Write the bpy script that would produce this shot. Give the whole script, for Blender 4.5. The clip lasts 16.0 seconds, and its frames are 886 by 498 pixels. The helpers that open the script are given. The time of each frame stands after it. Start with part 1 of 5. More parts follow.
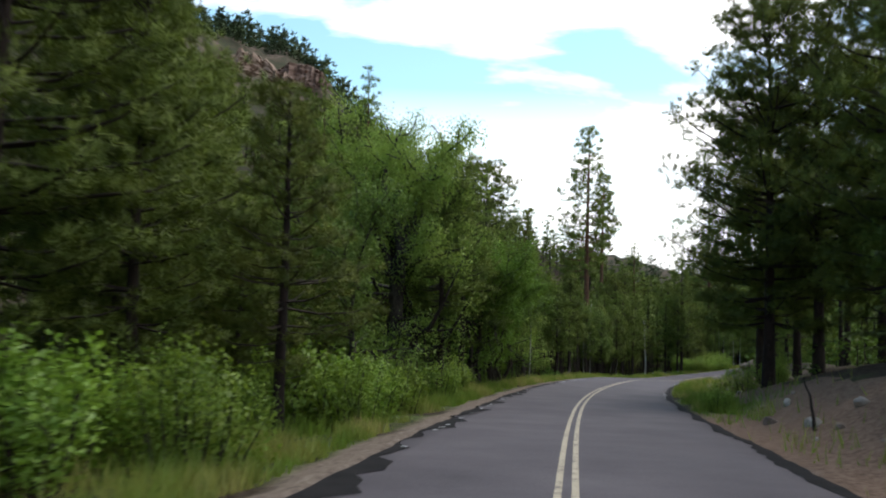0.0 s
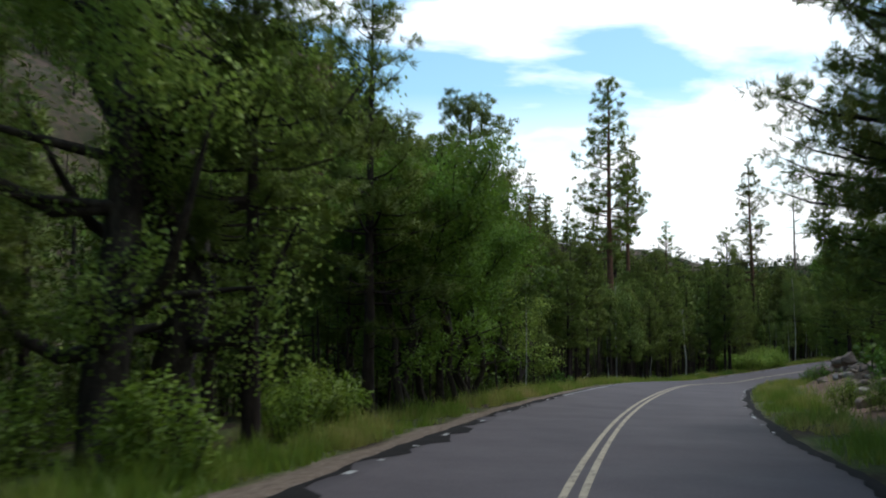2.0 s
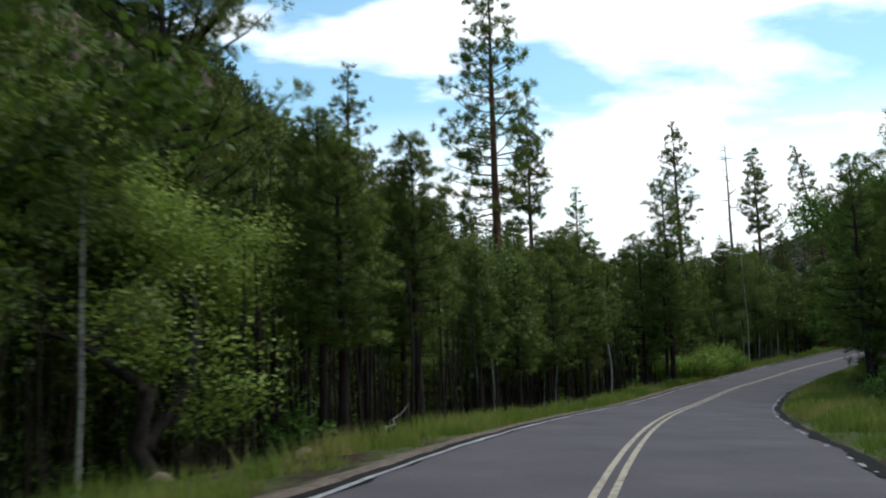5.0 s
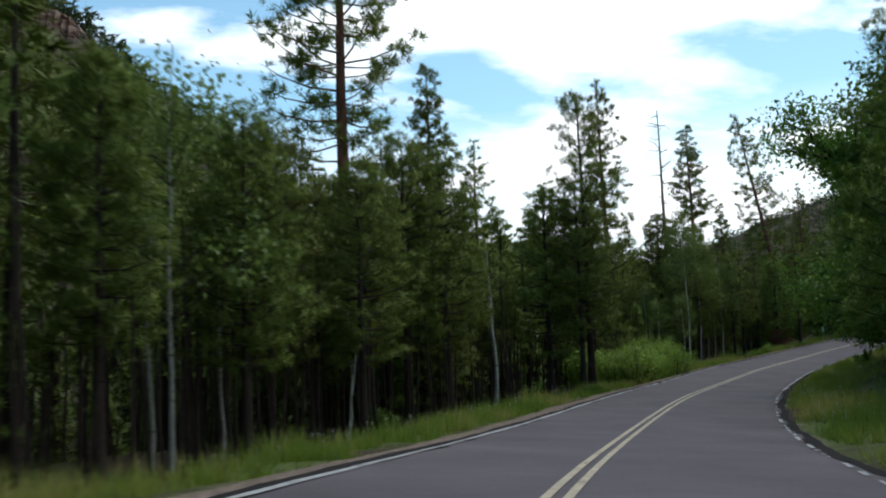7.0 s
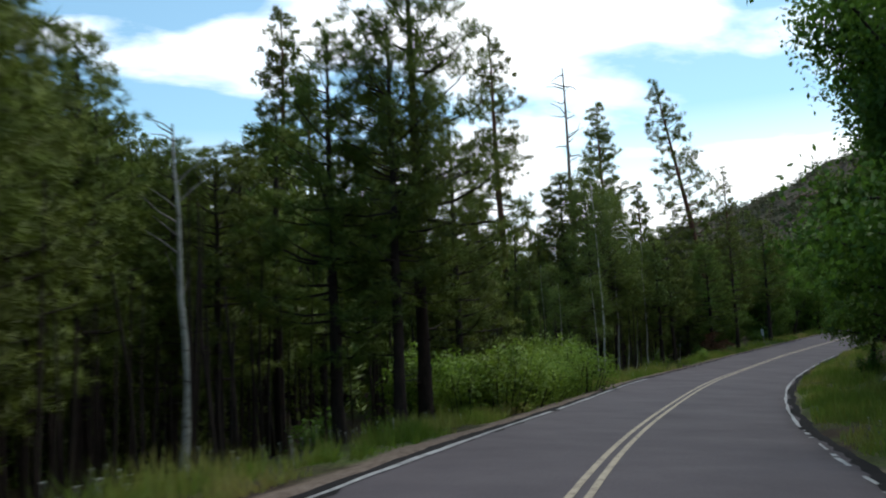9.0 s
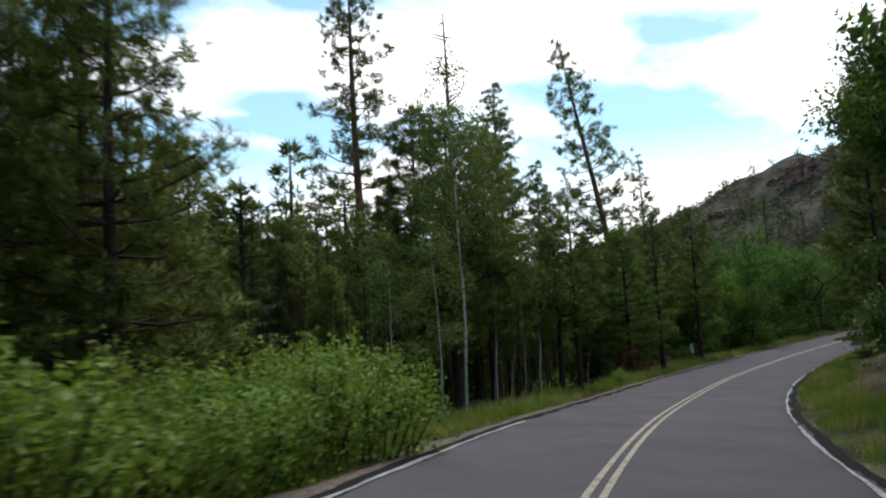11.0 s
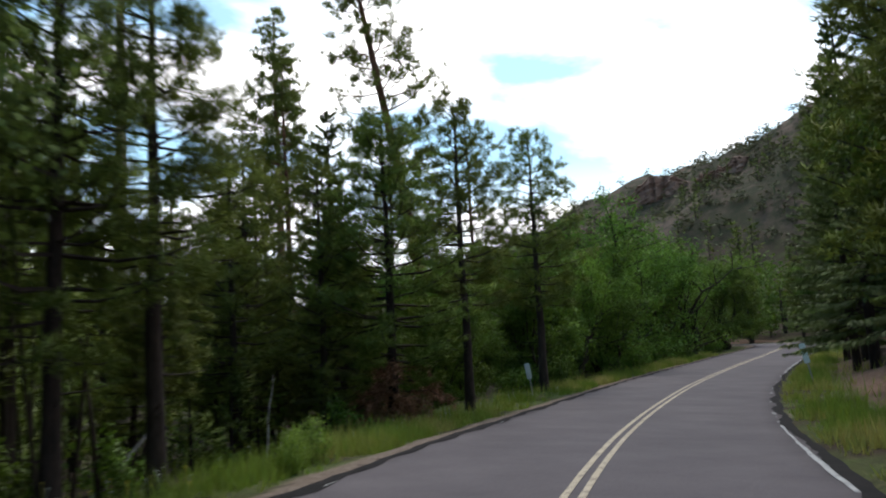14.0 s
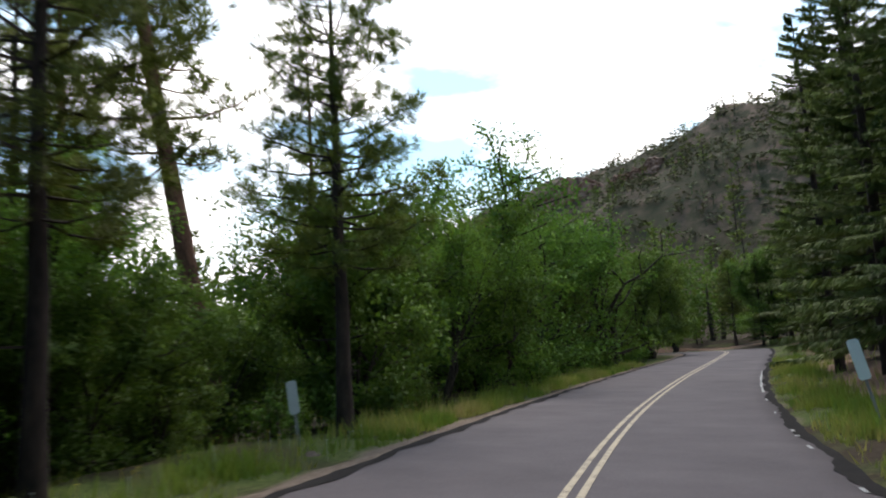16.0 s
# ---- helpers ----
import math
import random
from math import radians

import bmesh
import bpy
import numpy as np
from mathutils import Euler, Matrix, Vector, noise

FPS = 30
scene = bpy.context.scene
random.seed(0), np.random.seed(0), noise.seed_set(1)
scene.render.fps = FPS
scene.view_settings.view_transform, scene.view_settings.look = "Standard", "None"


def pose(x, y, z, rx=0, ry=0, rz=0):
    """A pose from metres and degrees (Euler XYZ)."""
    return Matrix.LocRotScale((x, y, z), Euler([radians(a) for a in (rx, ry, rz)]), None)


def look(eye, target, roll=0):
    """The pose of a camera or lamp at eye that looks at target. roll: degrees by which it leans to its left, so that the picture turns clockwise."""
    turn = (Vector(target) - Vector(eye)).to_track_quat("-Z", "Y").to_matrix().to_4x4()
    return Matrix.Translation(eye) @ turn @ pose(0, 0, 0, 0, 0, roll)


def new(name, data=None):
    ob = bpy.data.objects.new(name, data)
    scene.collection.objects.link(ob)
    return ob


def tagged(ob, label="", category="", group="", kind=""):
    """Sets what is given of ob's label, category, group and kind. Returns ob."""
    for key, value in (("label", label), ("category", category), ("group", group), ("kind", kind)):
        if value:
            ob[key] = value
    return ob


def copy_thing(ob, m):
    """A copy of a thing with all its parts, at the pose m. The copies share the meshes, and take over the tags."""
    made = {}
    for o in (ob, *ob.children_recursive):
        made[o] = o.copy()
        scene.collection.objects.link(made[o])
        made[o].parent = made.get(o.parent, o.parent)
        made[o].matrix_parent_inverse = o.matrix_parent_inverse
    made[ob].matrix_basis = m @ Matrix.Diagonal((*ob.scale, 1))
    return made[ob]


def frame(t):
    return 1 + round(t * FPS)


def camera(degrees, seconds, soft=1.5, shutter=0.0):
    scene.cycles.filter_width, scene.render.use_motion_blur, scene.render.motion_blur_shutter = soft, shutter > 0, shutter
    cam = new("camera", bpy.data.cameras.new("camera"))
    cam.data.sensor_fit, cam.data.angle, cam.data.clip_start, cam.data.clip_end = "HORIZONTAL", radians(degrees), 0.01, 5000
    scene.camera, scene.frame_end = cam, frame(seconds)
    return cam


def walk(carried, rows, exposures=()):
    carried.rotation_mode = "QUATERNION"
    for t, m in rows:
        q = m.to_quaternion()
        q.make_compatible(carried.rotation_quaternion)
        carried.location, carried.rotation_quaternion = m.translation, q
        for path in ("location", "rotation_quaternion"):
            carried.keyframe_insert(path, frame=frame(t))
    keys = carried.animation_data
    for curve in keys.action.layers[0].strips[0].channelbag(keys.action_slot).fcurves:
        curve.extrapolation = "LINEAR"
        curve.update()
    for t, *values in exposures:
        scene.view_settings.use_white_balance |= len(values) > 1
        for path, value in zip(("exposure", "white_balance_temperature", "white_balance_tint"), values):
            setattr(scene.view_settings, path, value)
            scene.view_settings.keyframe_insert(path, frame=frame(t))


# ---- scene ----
cam = camera(51.9, 16.0, soft=2.0, shutter=0.35)
METRES, EYE, TILT, LEAN, TURN = 180.0, 1.4, 4.5, -1.5, 0.0
ROWS = [
    (0.0, 0.0, 0.0, 0.0, -0.0, 0.0, -0.0),
    (0.5, 0.0056, 0.0304, -0.0038, 0.64, -0.16, 0.56),
    (1.0, 0.0109, 0.0611, -0.0079, 0.74, 0.02, 1.34),
    (1.5, 0.0159, 0.092, -0.0116, 1.78, 0.14, 1.49),
    (2.0, 0.0211, 0.1229, -0.0156, 1.57, 0.3, 1.68),
    (2.5, 0.0266, 0.1538, -0.0193, 1.63, 0.6, 1.63),
    (3.0, 0.0322, 0.1857, -0.023, 0.75, 0.61, 2.19),
    (3.5, 0.0386, 0.2165, -0.0268, -0.29, 0.92, 2.46),
    (4.0, 0.0456, 0.2489, -0.0307, -1.84, 1.21, 3.41),
    (4.5, 0.0533, 0.2813, -0.0348, -2.47, 1.22, 3.88),
    (5.0, 0.0617, 0.3135, -0.0391, -3.75, 1.07, 3.52),
    (7.5, 0.1147, 0.4693, -0.062, -9.25, 1.57, 2.85),
    (8.0, 0.1266, 0.5, -0.0658, -10.51, 1.87, 2.43),
    (8.5, 0.1394, 0.5299, -0.0695, -12.04, 1.88, 2.82),
    (11.0, 0.2098, 0.6663, -0.085, -19.11, 3.26, 3.09),
    (11.5, 0.2254, 0.692, -0.0875, -20.38, 3.6, 2.65),
    (12.0, 0.2417, 0.7175, -0.0898, -22.18, 3.84, 2.36),
    (12.5, 0.2582, 0.7418, -0.0921, -23.49, 4.07, 3.02),
    (13.0, 0.2755, 0.7656, -0.0945, -25.01, 4.09, 2.79),
    (13.5, 0.2935, 0.7892, -0.0964, -26.56, 4.33, 1.99),
    (14.0, 0.3118, 0.8123, -0.0984, -28.36, 4.72, 2.53),
    (14.5, 0.3303, 0.8342, -0.1, -29.63, 5.03, 2.07),
    (15.0, 0.349, 0.8555, -0.1015, -31.33, 4.98, 1.92),
    (15.5, 0.3678, 0.8761, -0.1026, -32.27, 5.09, 2.25),
    (16.0, 0.3869, 0.8963, -0.1036, -33.72, 5.21, 2.4),
]
walk(cam, [(t, pose(0, 0, EYE, TILT, LEAN, TURN) @ pose(METRES * x, METRES * y, METRES * z, 90 + pitch, roll, yaw)) for t, x, y, z, yaw, pitch, roll in ROWS],
     exposures=[(0, 0.35, 6500, 10), (2.5, -0.08, 6250, 7), (5, -0.05, 6250, 7), (8, -0.1, 6250, 7), (11.0, 0.15, 6500, 10), (13.5, 0.3, 6550, 11), (16, 0.6, 6750, 13)])

# ---------------------------------------------------------------- sky and sun
SUN_ELEVATION, SUN_ROTATION = radians(58), radians(35)
world = bpy.data.worlds.new("world")
scene.world = world
world.use_nodes = True
nt = world.node_tree
nt.nodes.clear()


def node(tree, kind, **values):
    n = tree.nodes.new(kind)
    for key, value in values.items():
        if key in n.inputs:
            n.inputs[key].default_value = value
    return n


sky = node(nt, "ShaderNodeTexSky")
sky.sky_type, sky.sun_disc = "NISHITA", False
sky.sun_elevation, sky.sun_rotation, sky.air_density, sky.dust_density, sky.ozone_density = SUN_ELEVATION, SUN_ROTATION, 1.0, 0.6, 1.0
coord = node(nt, "ShaderNodeTexCoord")
apart = node(nt, "ShaderNodeSeparateXYZ")
nt.links.new(coord.outputs["Generated"], apart.inputs[0])
# the cloud layer lies flat overhead: direction divided by its height
lift = node(nt, "ShaderNodeMath")
lift.operation = "ADD"
lift.inputs[1].default_value = 0.16
nt.links.new(apart.outputs["Z"], lift.inputs[0])
flat = node(nt, "ShaderNodeVectorMath")
flat.operation = "DIVIDE"
same = node(nt, "ShaderNodeCombineXYZ")
for k in range(3):
    nt.links.new(lift.outputs[0], same.inputs[k])
nt.links.new(coord.outputs["Generated"], flat.inputs[0])
nt.links.new(same.outputs[0], flat.inputs[1])
spread = node(nt, "ShaderNodeMapping")
spread.inputs["Location"].default_value = (3.1, 1.35, 0)
spread.inputs["Scale"].default_value = (0.9, 1.25, 0.0)
nt.links.new(flat.outputs[0], spread.inputs["Vector"])
puffs = node(nt, "ShaderNodeTexNoise", Scale=1.5, Detail=7.0, Roughness=0.52, Distortion=0.25)
nt.links.new(spread.outputs[0], puffs.inputs["Vector"])
cover = node(nt, "ShaderNodeValToRGB")
cover.color_ramp.elements[0].position, cover.color_ramp.elements[1].position = 0.55, 0.69
# the cloud is thicker towards the north-east
bank = node(nt, "ShaderNodeVectorMath")
bank.operation = "DOT_PRODUCT"
bank.inputs[1].default_value = (math.sin(radians(75)) * 0.16, math.cos(radians(75)) * 0.16, 0)
nt.links.new(coord.outputs["Generated"], bank.inputs[0])
thick = node(nt, "ShaderNodeMath")
nt.links.new(puffs.outputs["Fac"], thick.inputs[0])
nt.links.new(bank.outputs["Value"], thick.inputs[1])
nt.links.new(thick.outputs[0], cover.inputs[0])
# towards the horizon the clouds close up
low = node(nt, "ShaderNodeMapRange")
low.inputs["From Min"].default_value, low.inputs["From Max"].default_value = 0.16, 0.25
low.inputs["To Min"].default_value, low.inputs["To Max"].default_value = 0.75, 0.0
nt.links.new(apart.outputs["Z"], low.inputs["Value"])
more = node(nt, "ShaderNodeMath")
more.operation, more.use_clamp = "ADD", True
nt.links.new(cover.outputs["Color"], more.inputs[0])
nt.links.new(low.outputs[0], more.inputs[1])
blue = node(nt, "ShaderNodeBackground", Strength=0.15)
tint = node(nt, "ShaderNodeMixRGB", Fac=1.0, Color2=(0.97, 1.18, 1.08, 1))
tint.blend_type = "MULTIPLY"
nt.links.new(sky.outputs[0], tint.inputs[1])
nt.links.new(tint.outputs[0], blue.inputs["Color"])
white = node(nt, "ShaderNodeBackground", Color=(0.985, 0.99, 1.0, 1))
# a cloud layer is brighter overhead than at the horizon
glow = node(nt, "ShaderNodeMath")
glow.operation = "MULTIPLY_ADD"
glow.inputs[1].default_value, glow.inputs[2].default_value = 1.7, 1.2
nt.links.new(apart.outputs["Z"], glow.inputs[0])
nt.links.new(glow.outputs[0], white.inputs["Strength"])
mix = node(nt, "ShaderNodeMixShader")
nt.links.new(more.outputs[0], mix.inputs[0])
nt.links.new(blue.outputs[0], mix.inputs[1])
nt.links.new(white.outputs[0], mix.inputs[2])
nt.links.new(mix.outputs[0], node(nt, "ShaderNodeOutputWorld").inputs[0])

sun = new("sun", bpy.data.lights.new("sun", "SUN"))
sun.data.energy, sun.data.angle, sun.data.color = 1.5, radians(18), (1.0, 0.96, 0.9)
sun.matrix_world = look((0, 0, 0), (-math.sin(SUN_ROTATION) * math.cos(SUN_ELEVATION), -math.cos(SUN_ROTATION) * math.cos(SUN_ELEVATION), -math.sin(SUN_ELEVATION)))

# ---------------------------------------------------------------- the road's line
# curvature (1/m), height (m) and cross fall along the road, by metres from the start of the walk
LINE_S = [-40, -12, 15, 45, 75, 105, 135, 165, 190, 215, 240, 252, 262, 300]
LINE_K = [0.0, 0.0, 0.00107, 0.004, 0.00273, 0.00478, 0.00409, 0.00487, 0.00449, 0.00235, 0.0012, 0.0005, -0.035, -0.035]
LINE_Z = [0.9, 0.04, -0.72, -1.89, -2.89, -4.51, -5.01, -4.77, -3.95, -2.70, -1.26, -0.40, 0.35, 2.2]
LINE_B = [0.0, -0.014, 0.0, 0.015, 0.03, 0.043, 0.055, 0.066, 0.072, 0.078, 0.07, 0.03, 0.0, 0.0]
STEP = 1.0
S = np.arange(-40, 300, STEP)
HEAD = 0.1331 + np.concatenate([[0], np.cumsum(np.interp(S, LINE_S, LINE_K)[:-1])]) * STEP
RX = np.concatenate([[0], np.cumsum(np.sin(HEAD[:-1]))]) * STEP
RY = np.concatenate([[0], np.cumsum(np.cos(HEAD[:-1]))]) * STEP
RX, RY = RX - RX[28] - 1.737, RY - RY[28] - 12.40
RZ = np.interp(S, LINE_S, LINE_Z)
RZ = np.convolve(np.pad(RZ, 7, mode="reflect", reflect_type="odd"), np.ones(15) / 15, "valid")
RB = np.interp(S, LINE_S, LINE_B)
PAVE_R = 3.72   # half width of the asphalt right of the yellow lines


def pave_left(s):
    """Half width of the asphalt left of the yellow lines: the lane is narrower at the start and past the oaks."""
    return np.interp(s, [10, 30, 50, 62, 76, 98, 120, 134, 147], [3.0, 3.05, 3.38, 3.36, 3.22, 3.0, 3.05, 3.2, 3.42])


def at_road(s, lat):
    """World x, y of a place s metres along the road and lat metres to the right of its middle."""
    s = np.asarray(s, float)
    h = np.interp(s, S, HEAD)
    return np.interp(s, S, RX) + lat * np.cos(h), np.interp(s, S, RY) - lat * np.sin(h)


def to_road(x, y):
    """Metres along the road and to the right of it, for arrays of places."""
    x, y = np.atleast_1d(np.asarray(x, float)), np.atleast_1d(np.asarray(y, float))
    best = np.empty(len(x), int)
    for a in range(0, len(x), 20000):
        d = (x[a:a + 20000, None] - RX[None, ::2]) ** 2 + (y[a:a + 20000, None] - RY[None, ::2]) ** 2
        best[a:a + 20000] = np.argmin(d, 1) * 2
    wx, wy = x - RX[best], y - RY[best]
    c, n = np.cos(HEAD[best]), np.sin(HEAD[best])
    return S[best] + wx * n + wy * c, wx * c - wy * n


def ease(v, a, b):
    u = np.clip((v - a) / (b - a), 0, 1)
    return u * u * (3 - 2 * u)


def ridge(x, y, ax, ay, ah, bx, by, bh, width):
    """A ridge with its crest from a to b, that falls off to both sides and past its ends."""
    dx, dy = bx - ax, by - ay
    u = ((x - ax) * dx + (y - ay) * dy) / (dx * dx + dy * dy)
    uc = np.clip(u, -0.5, 1.35)
    px, py = ax + uc * dx, ay + uc * dy
    d = np.hypot(x - px, y - py)
    h = np.maximum(ah + (bh - ah) * uc, 6.0)
    return np.maximum(h, 0) * np.exp(-(d / (width * (0.5 + h / 160))) ** 1.7)


def wobble(x, y, k, seed):
    return np.sin(x * k + seed + 1.7 * np.sin(y * k * 0.63 + seed * 2.1)) * np.sin(y * k * 0.87 - seed + 1.3 * np.sin(x * k * 0.71 - seed))


def terrain(x, y):
    """Height of the ground, without the road's own bed."""
    x, y = np.atleast_1d(np.asarray(x, float)), np.atleast_1d(np.asarray(y, float))
    s, lat = to_road(x, y)
    sc = np.clip(s, S[0], S[-1])
    z, b = np.interp(sc, S, RZ), np.interp(sc, S, RB)
    base = z - b * np.clip(lat, -3.3, 3.5)
    left = -lat - pave_left(sc)
    right = lat - PAVE_R
    # left: a shoulder, then a bench a little below the road
    fall = 0.12 * ease(left, 0.1, 1.0) + 0.30 * ease(left, 0.9, 6.0) + 0.45 * ease(left, 3.2, 8.5) + 0.6 * ease(left, 8, 30)
    # right: a verge, then the cut bank
    verge = np.interp(sc, [-40, 12, 30, 45, 70, 90, 300], [0.7, 0.7, 1.4, 2.6, 2.8, 2.2, 2.4])
    steep = np.interp(sc, [-40, 25, 60, 90, 300], [0.30, 0.30, 0.30, 0.22, 0.18])
    up = steep * np.maximum(0, right - verge) * (1 - 0.55 * ease(right, 5, 14))
    out = np.where(lat < 0, base - fall, base + 0.05 * ease(right, 0.1, 0.8) + np.minimum(up, 9))
    rough = ease(np.abs(lat), 4.5, 9)
    out = out + rough * (0.22 * wobble(x, y, 0.45, 1.0) + 0.5 * wobble(x, y, 0.11, 4.0))
    # the valley sides
    far = ease(np.abs(lat), 25, 120)
    west = ridge(x, y, -110, 475, 154, 108, 568, 31, 140)
    west = np.where(west > 100, 100 + 38 * (1 - np.exp(-(np.maximum(west, 100) - 100) / 38)), west)
    hills = np.maximum(west, ridge(x, y, 215, 633, 18, 370, 94, 108, 96))
    hills = np.maximum(hills, ridge(x, y, 60, 640, 27, 300, 640, 29, 170))
    rugged = wobble(x, y, 0.045, 2.0) * 2.2 + wobble(x, y, 0.13, 7.0) * 1.6 + wobble(x, y, 0.31, 3.0) * 0.8
    return out + far * hills * (1 + 0.012 * rugged) + far * rugged * np.clip(hills / 60, 0, 1)

# ---------------------------------------------------------------- materials
def material(name, colours, scale=4.0, rough=0.9, bump=0.0, detail=5.0, fine=None, hue=0.0, see_through=0.0, stretch=(1, 1, 1), spec=0.25, per="object"):
    """A noise-mixed surface: colours is a ramp of (position, rgb). fine: a second, smaller scale of grain.
    hue: how far brightness and hue differ from object to object. see_through: the share of light let through a leaf."""
    m = bpy.data.materials.new(name)
    m.use_nodes = True
    t = m.node_tree
    t.nodes.clear()
    out = node(t, "ShaderNodeOutputMaterial")
    pos = node(t, "ShaderNodeTexCoord")
    mapped = node(t, "ShaderNodeMapping")
    mapped.inputs["Scale"].default_value = stretch
    t.links.new(pos.outputs["Object"], mapped.inputs["Vector"])
    big = node(t, "ShaderNodeTexNoise", Scale=scale, Detail=detail, Roughness=0.6)
    t.links.new(mapped.outputs[0], big.inputs["Vector"])
    value = big.outputs["Fac"]
    if fine:
        small = node(t, "ShaderNodeTexNoise", Scale=fine, Detail=3.0, Roughness=0.65)
        t.links.new(mapped.outputs[0], small.inputs["Vector"])
        add = node(t, "ShaderNodeMixRGB", Fac=0.42)
        t.links.new(big.outputs["Fac"], add.inputs[1])
        t.links.new(small.outputs["Fac"], add.inputs[2])
        value = add.outputs[0]
    ramp = node(t, "ShaderNodeValToRGB")
    els = ramp.color_ramp.elements
    while len(els) < len(colours):
        els.new(0.5)
    for e, (p, c) in zip(els, colours):
        e.position, e.color = p, (*c, 1)
    t.links.new(value, ramp.inputs[0])
    colour = ramp.outputs[0]
    if hue:
        if per == "island":
            rnd = node(t, "ShaderNodeNewGeometry").outputs["Random Per Island"]
        else:
            rnd = node(t, "ShaderNodeObjectInfo").outputs["Random"]
        hsv = node(t, "ShaderNodeHueSaturation")
        for socket, low, high in (("Hue", 0.5 - 0.03 * hue, 0.5 + 0.03 * hue), ("Value", 1 - 0.45 * hue, 1 + 0.45 * hue)):
            span = node(t, "ShaderNodeMapRange")
            span.inputs["To Min"].default_value, span.inputs["To Max"].default_value = low, high
            t.links.new(rnd, span.inputs["Value"])
            t.links.new(span.outputs[0], hsv.inputs[socket])
        t.links.new(colour, hsv.inputs["Color"])
        colour = hsv.outputs[0]
    if see_through:
        front, back, both = node(t, "ShaderNodeBsdfDiffuse"), node(t, "ShaderNodeBsdfTranslucent"), node(t, "ShaderNodeMixShader", Fac=see_through)
        t.links.new(colour, front.inputs["Color"])
        t.links.new(colour, back.inputs["Color"])
        t.links.new(front.outputs[0], both.inputs[1])
        t.links.new(back.outputs[0], both.inputs[2])
        gloss, sheen = node(t, "ShaderNodeBsdfGlossy", Roughness=0.5), node(t, "ShaderNodeMixShader", Fac=0.025)
        t.links.new(both.outputs[0], sheen.inputs[1])
        t.links.new(gloss.outputs[0], sheen.inputs[2])
        t.links.new(sheen.outputs[0], out.inputs[0])
        return m
    b = node(t, "ShaderNodeBsdfPrincipled", Roughness=rough)
    b.inputs["Specular IOR Level"].default_value = spec
    t.links.new(colour, b.inputs["Base Color"])
    if bump:
        bp = node(t, "ShaderNodeBump", Strength=0.7, Distance=bump)
        t.links.new(value, bp.inputs["Height"])
        t.links.new(bp.outputs[0], b.inputs["Normal"])
    t.links.new(b.outputs[0], out.inputs[0])
    return m


ASPHALT = material("asphalt", [(0.34, (0.062, 0.051, 0.056)), (0.46, (0.086, 0.070, 0.077)), (0.54, (0.099, 0.081, 0.088)), (0.66, (0.124, 0.103, 0.110))], 0.45, 0.85, 0.004, detail=8.0, fine=26, stretch=(1, 1, 1))
TAR = material("bitumen_edge", [(0.3, (0.010, 0.009, 0.009)), (0.7, (0.028, 0.024, 0.024))], 2.0, 0.95, 0.006, fine=50, spec=0.08)
YELLOW = material("yellow_paint", [(0.38, (0.100, 0.084, 0.088)), (0.48, (0.440, 0.355, 0.245)), (0.75, (0.560, 0.463, 0.345))], 5, 0.7, fine=45)
WHITE = material("white_paint", [(0.36, (0.12, 0.115, 0.115)), (0.48, (0.36, 0.35, 0.345)), (0.75, (0.55, 0.54, 0.53))], 3, 0.7, fine=40)
BARK_PINE = material("pine_bark", [(0.3, (0.010, 0.008, 0.007)), (0.5, (0.034, 0.024, 0.020)), (0.7, (0.065, 0.044, 0.034))], 6, 0.95, 0.03, fine=22, stretch=(1, 1, 0.3), hue=0.5)
BARK_RED = material("red_pine_bark", [(0.3, (0.03, 0.018, 0.012)), (0.5, (0.12, 0.062, 0.036)), (0.7, (0.20, 0.11, 0.065))], 5, 0.95, 0.03, fine=20, stretch=(1, 1, 0.3), hue=0.4)
BARK_OAK = material("oak_bark", [(0.34, (0.010, 0.008, 0.006)), (0.5, (0.036, 0.028, 0.022)), (0.66, (0.095, 0.078, 0.06))], 5, 0.95, 0.08, fine=24, stretch=(1, 1, 0.3), hue=0.4)
BARK_WHITE = material("aspen_bark", [(0.38, (0.05, 0.048, 0.04)), (0.45, (0.34, 0.33, 0.28)), (0.7, (0.58, 0.56, 0.50))], 2.5, 0.8, 0.006, fine=9, stretch=(1, 1, 2.5), hue=0.25)
DEADWOOD = material("grey_deadwood", [(0.3, (0.10, 0.09, 0.08)), (0.5, (0.24, 0.22, 0.20)), (0.7, (0.38, 0.36, 0.33))], 5, 0.9, 0.01, fine=20, stretch=(1, 1, 0.2))
SNAGWOOD = material("snag_wood", [(0.3, (0.06, 0.045, 0.035)), (0.5, (0.15, 0.115, 0.09)), (0.7, (0.26, 0.21, 0.17))], 3, 0.9, 0.02, fine=16, stretch=(1, 1, 0.2))
NEEDLES = material("pine_needles", [(0.3, (0.065, 0.093, 0.013)), (0.5, (0.116, 0.159, 0.022)), (0.7, (0.179, 0.223, 0.034))], 1.2, see_through=0.2, hue=0.5)
NEEDLES_FIR = material("fir_needles", [(0.3, (0.046, 0.072, 0.016)), (0.5, (0.084, 0.118, 0.026)), (0.7, (0.130, 0.166, 0.040))], 1.2, see_through=0.25, hue=0.4)
LEAF_OAK = material("oak_leaves", [(0.3, (0.059, 0.116, 0.013)), (0.5, (0.102, 0.184, 0.022)), (0.72, (0.155, 0.252, 0.038))], 0.9, see_through=0.42, hue=0.5)
LEAF_GREEN = material("fresh_leaves", [(0.3, (0.088, 0.175, 0.016)), (0.5, (0.151, 0.279, 0.029)), (0.72, (0.228, 0.372, 0.050))], 0.9, see_through=0.42, hue=0.3)
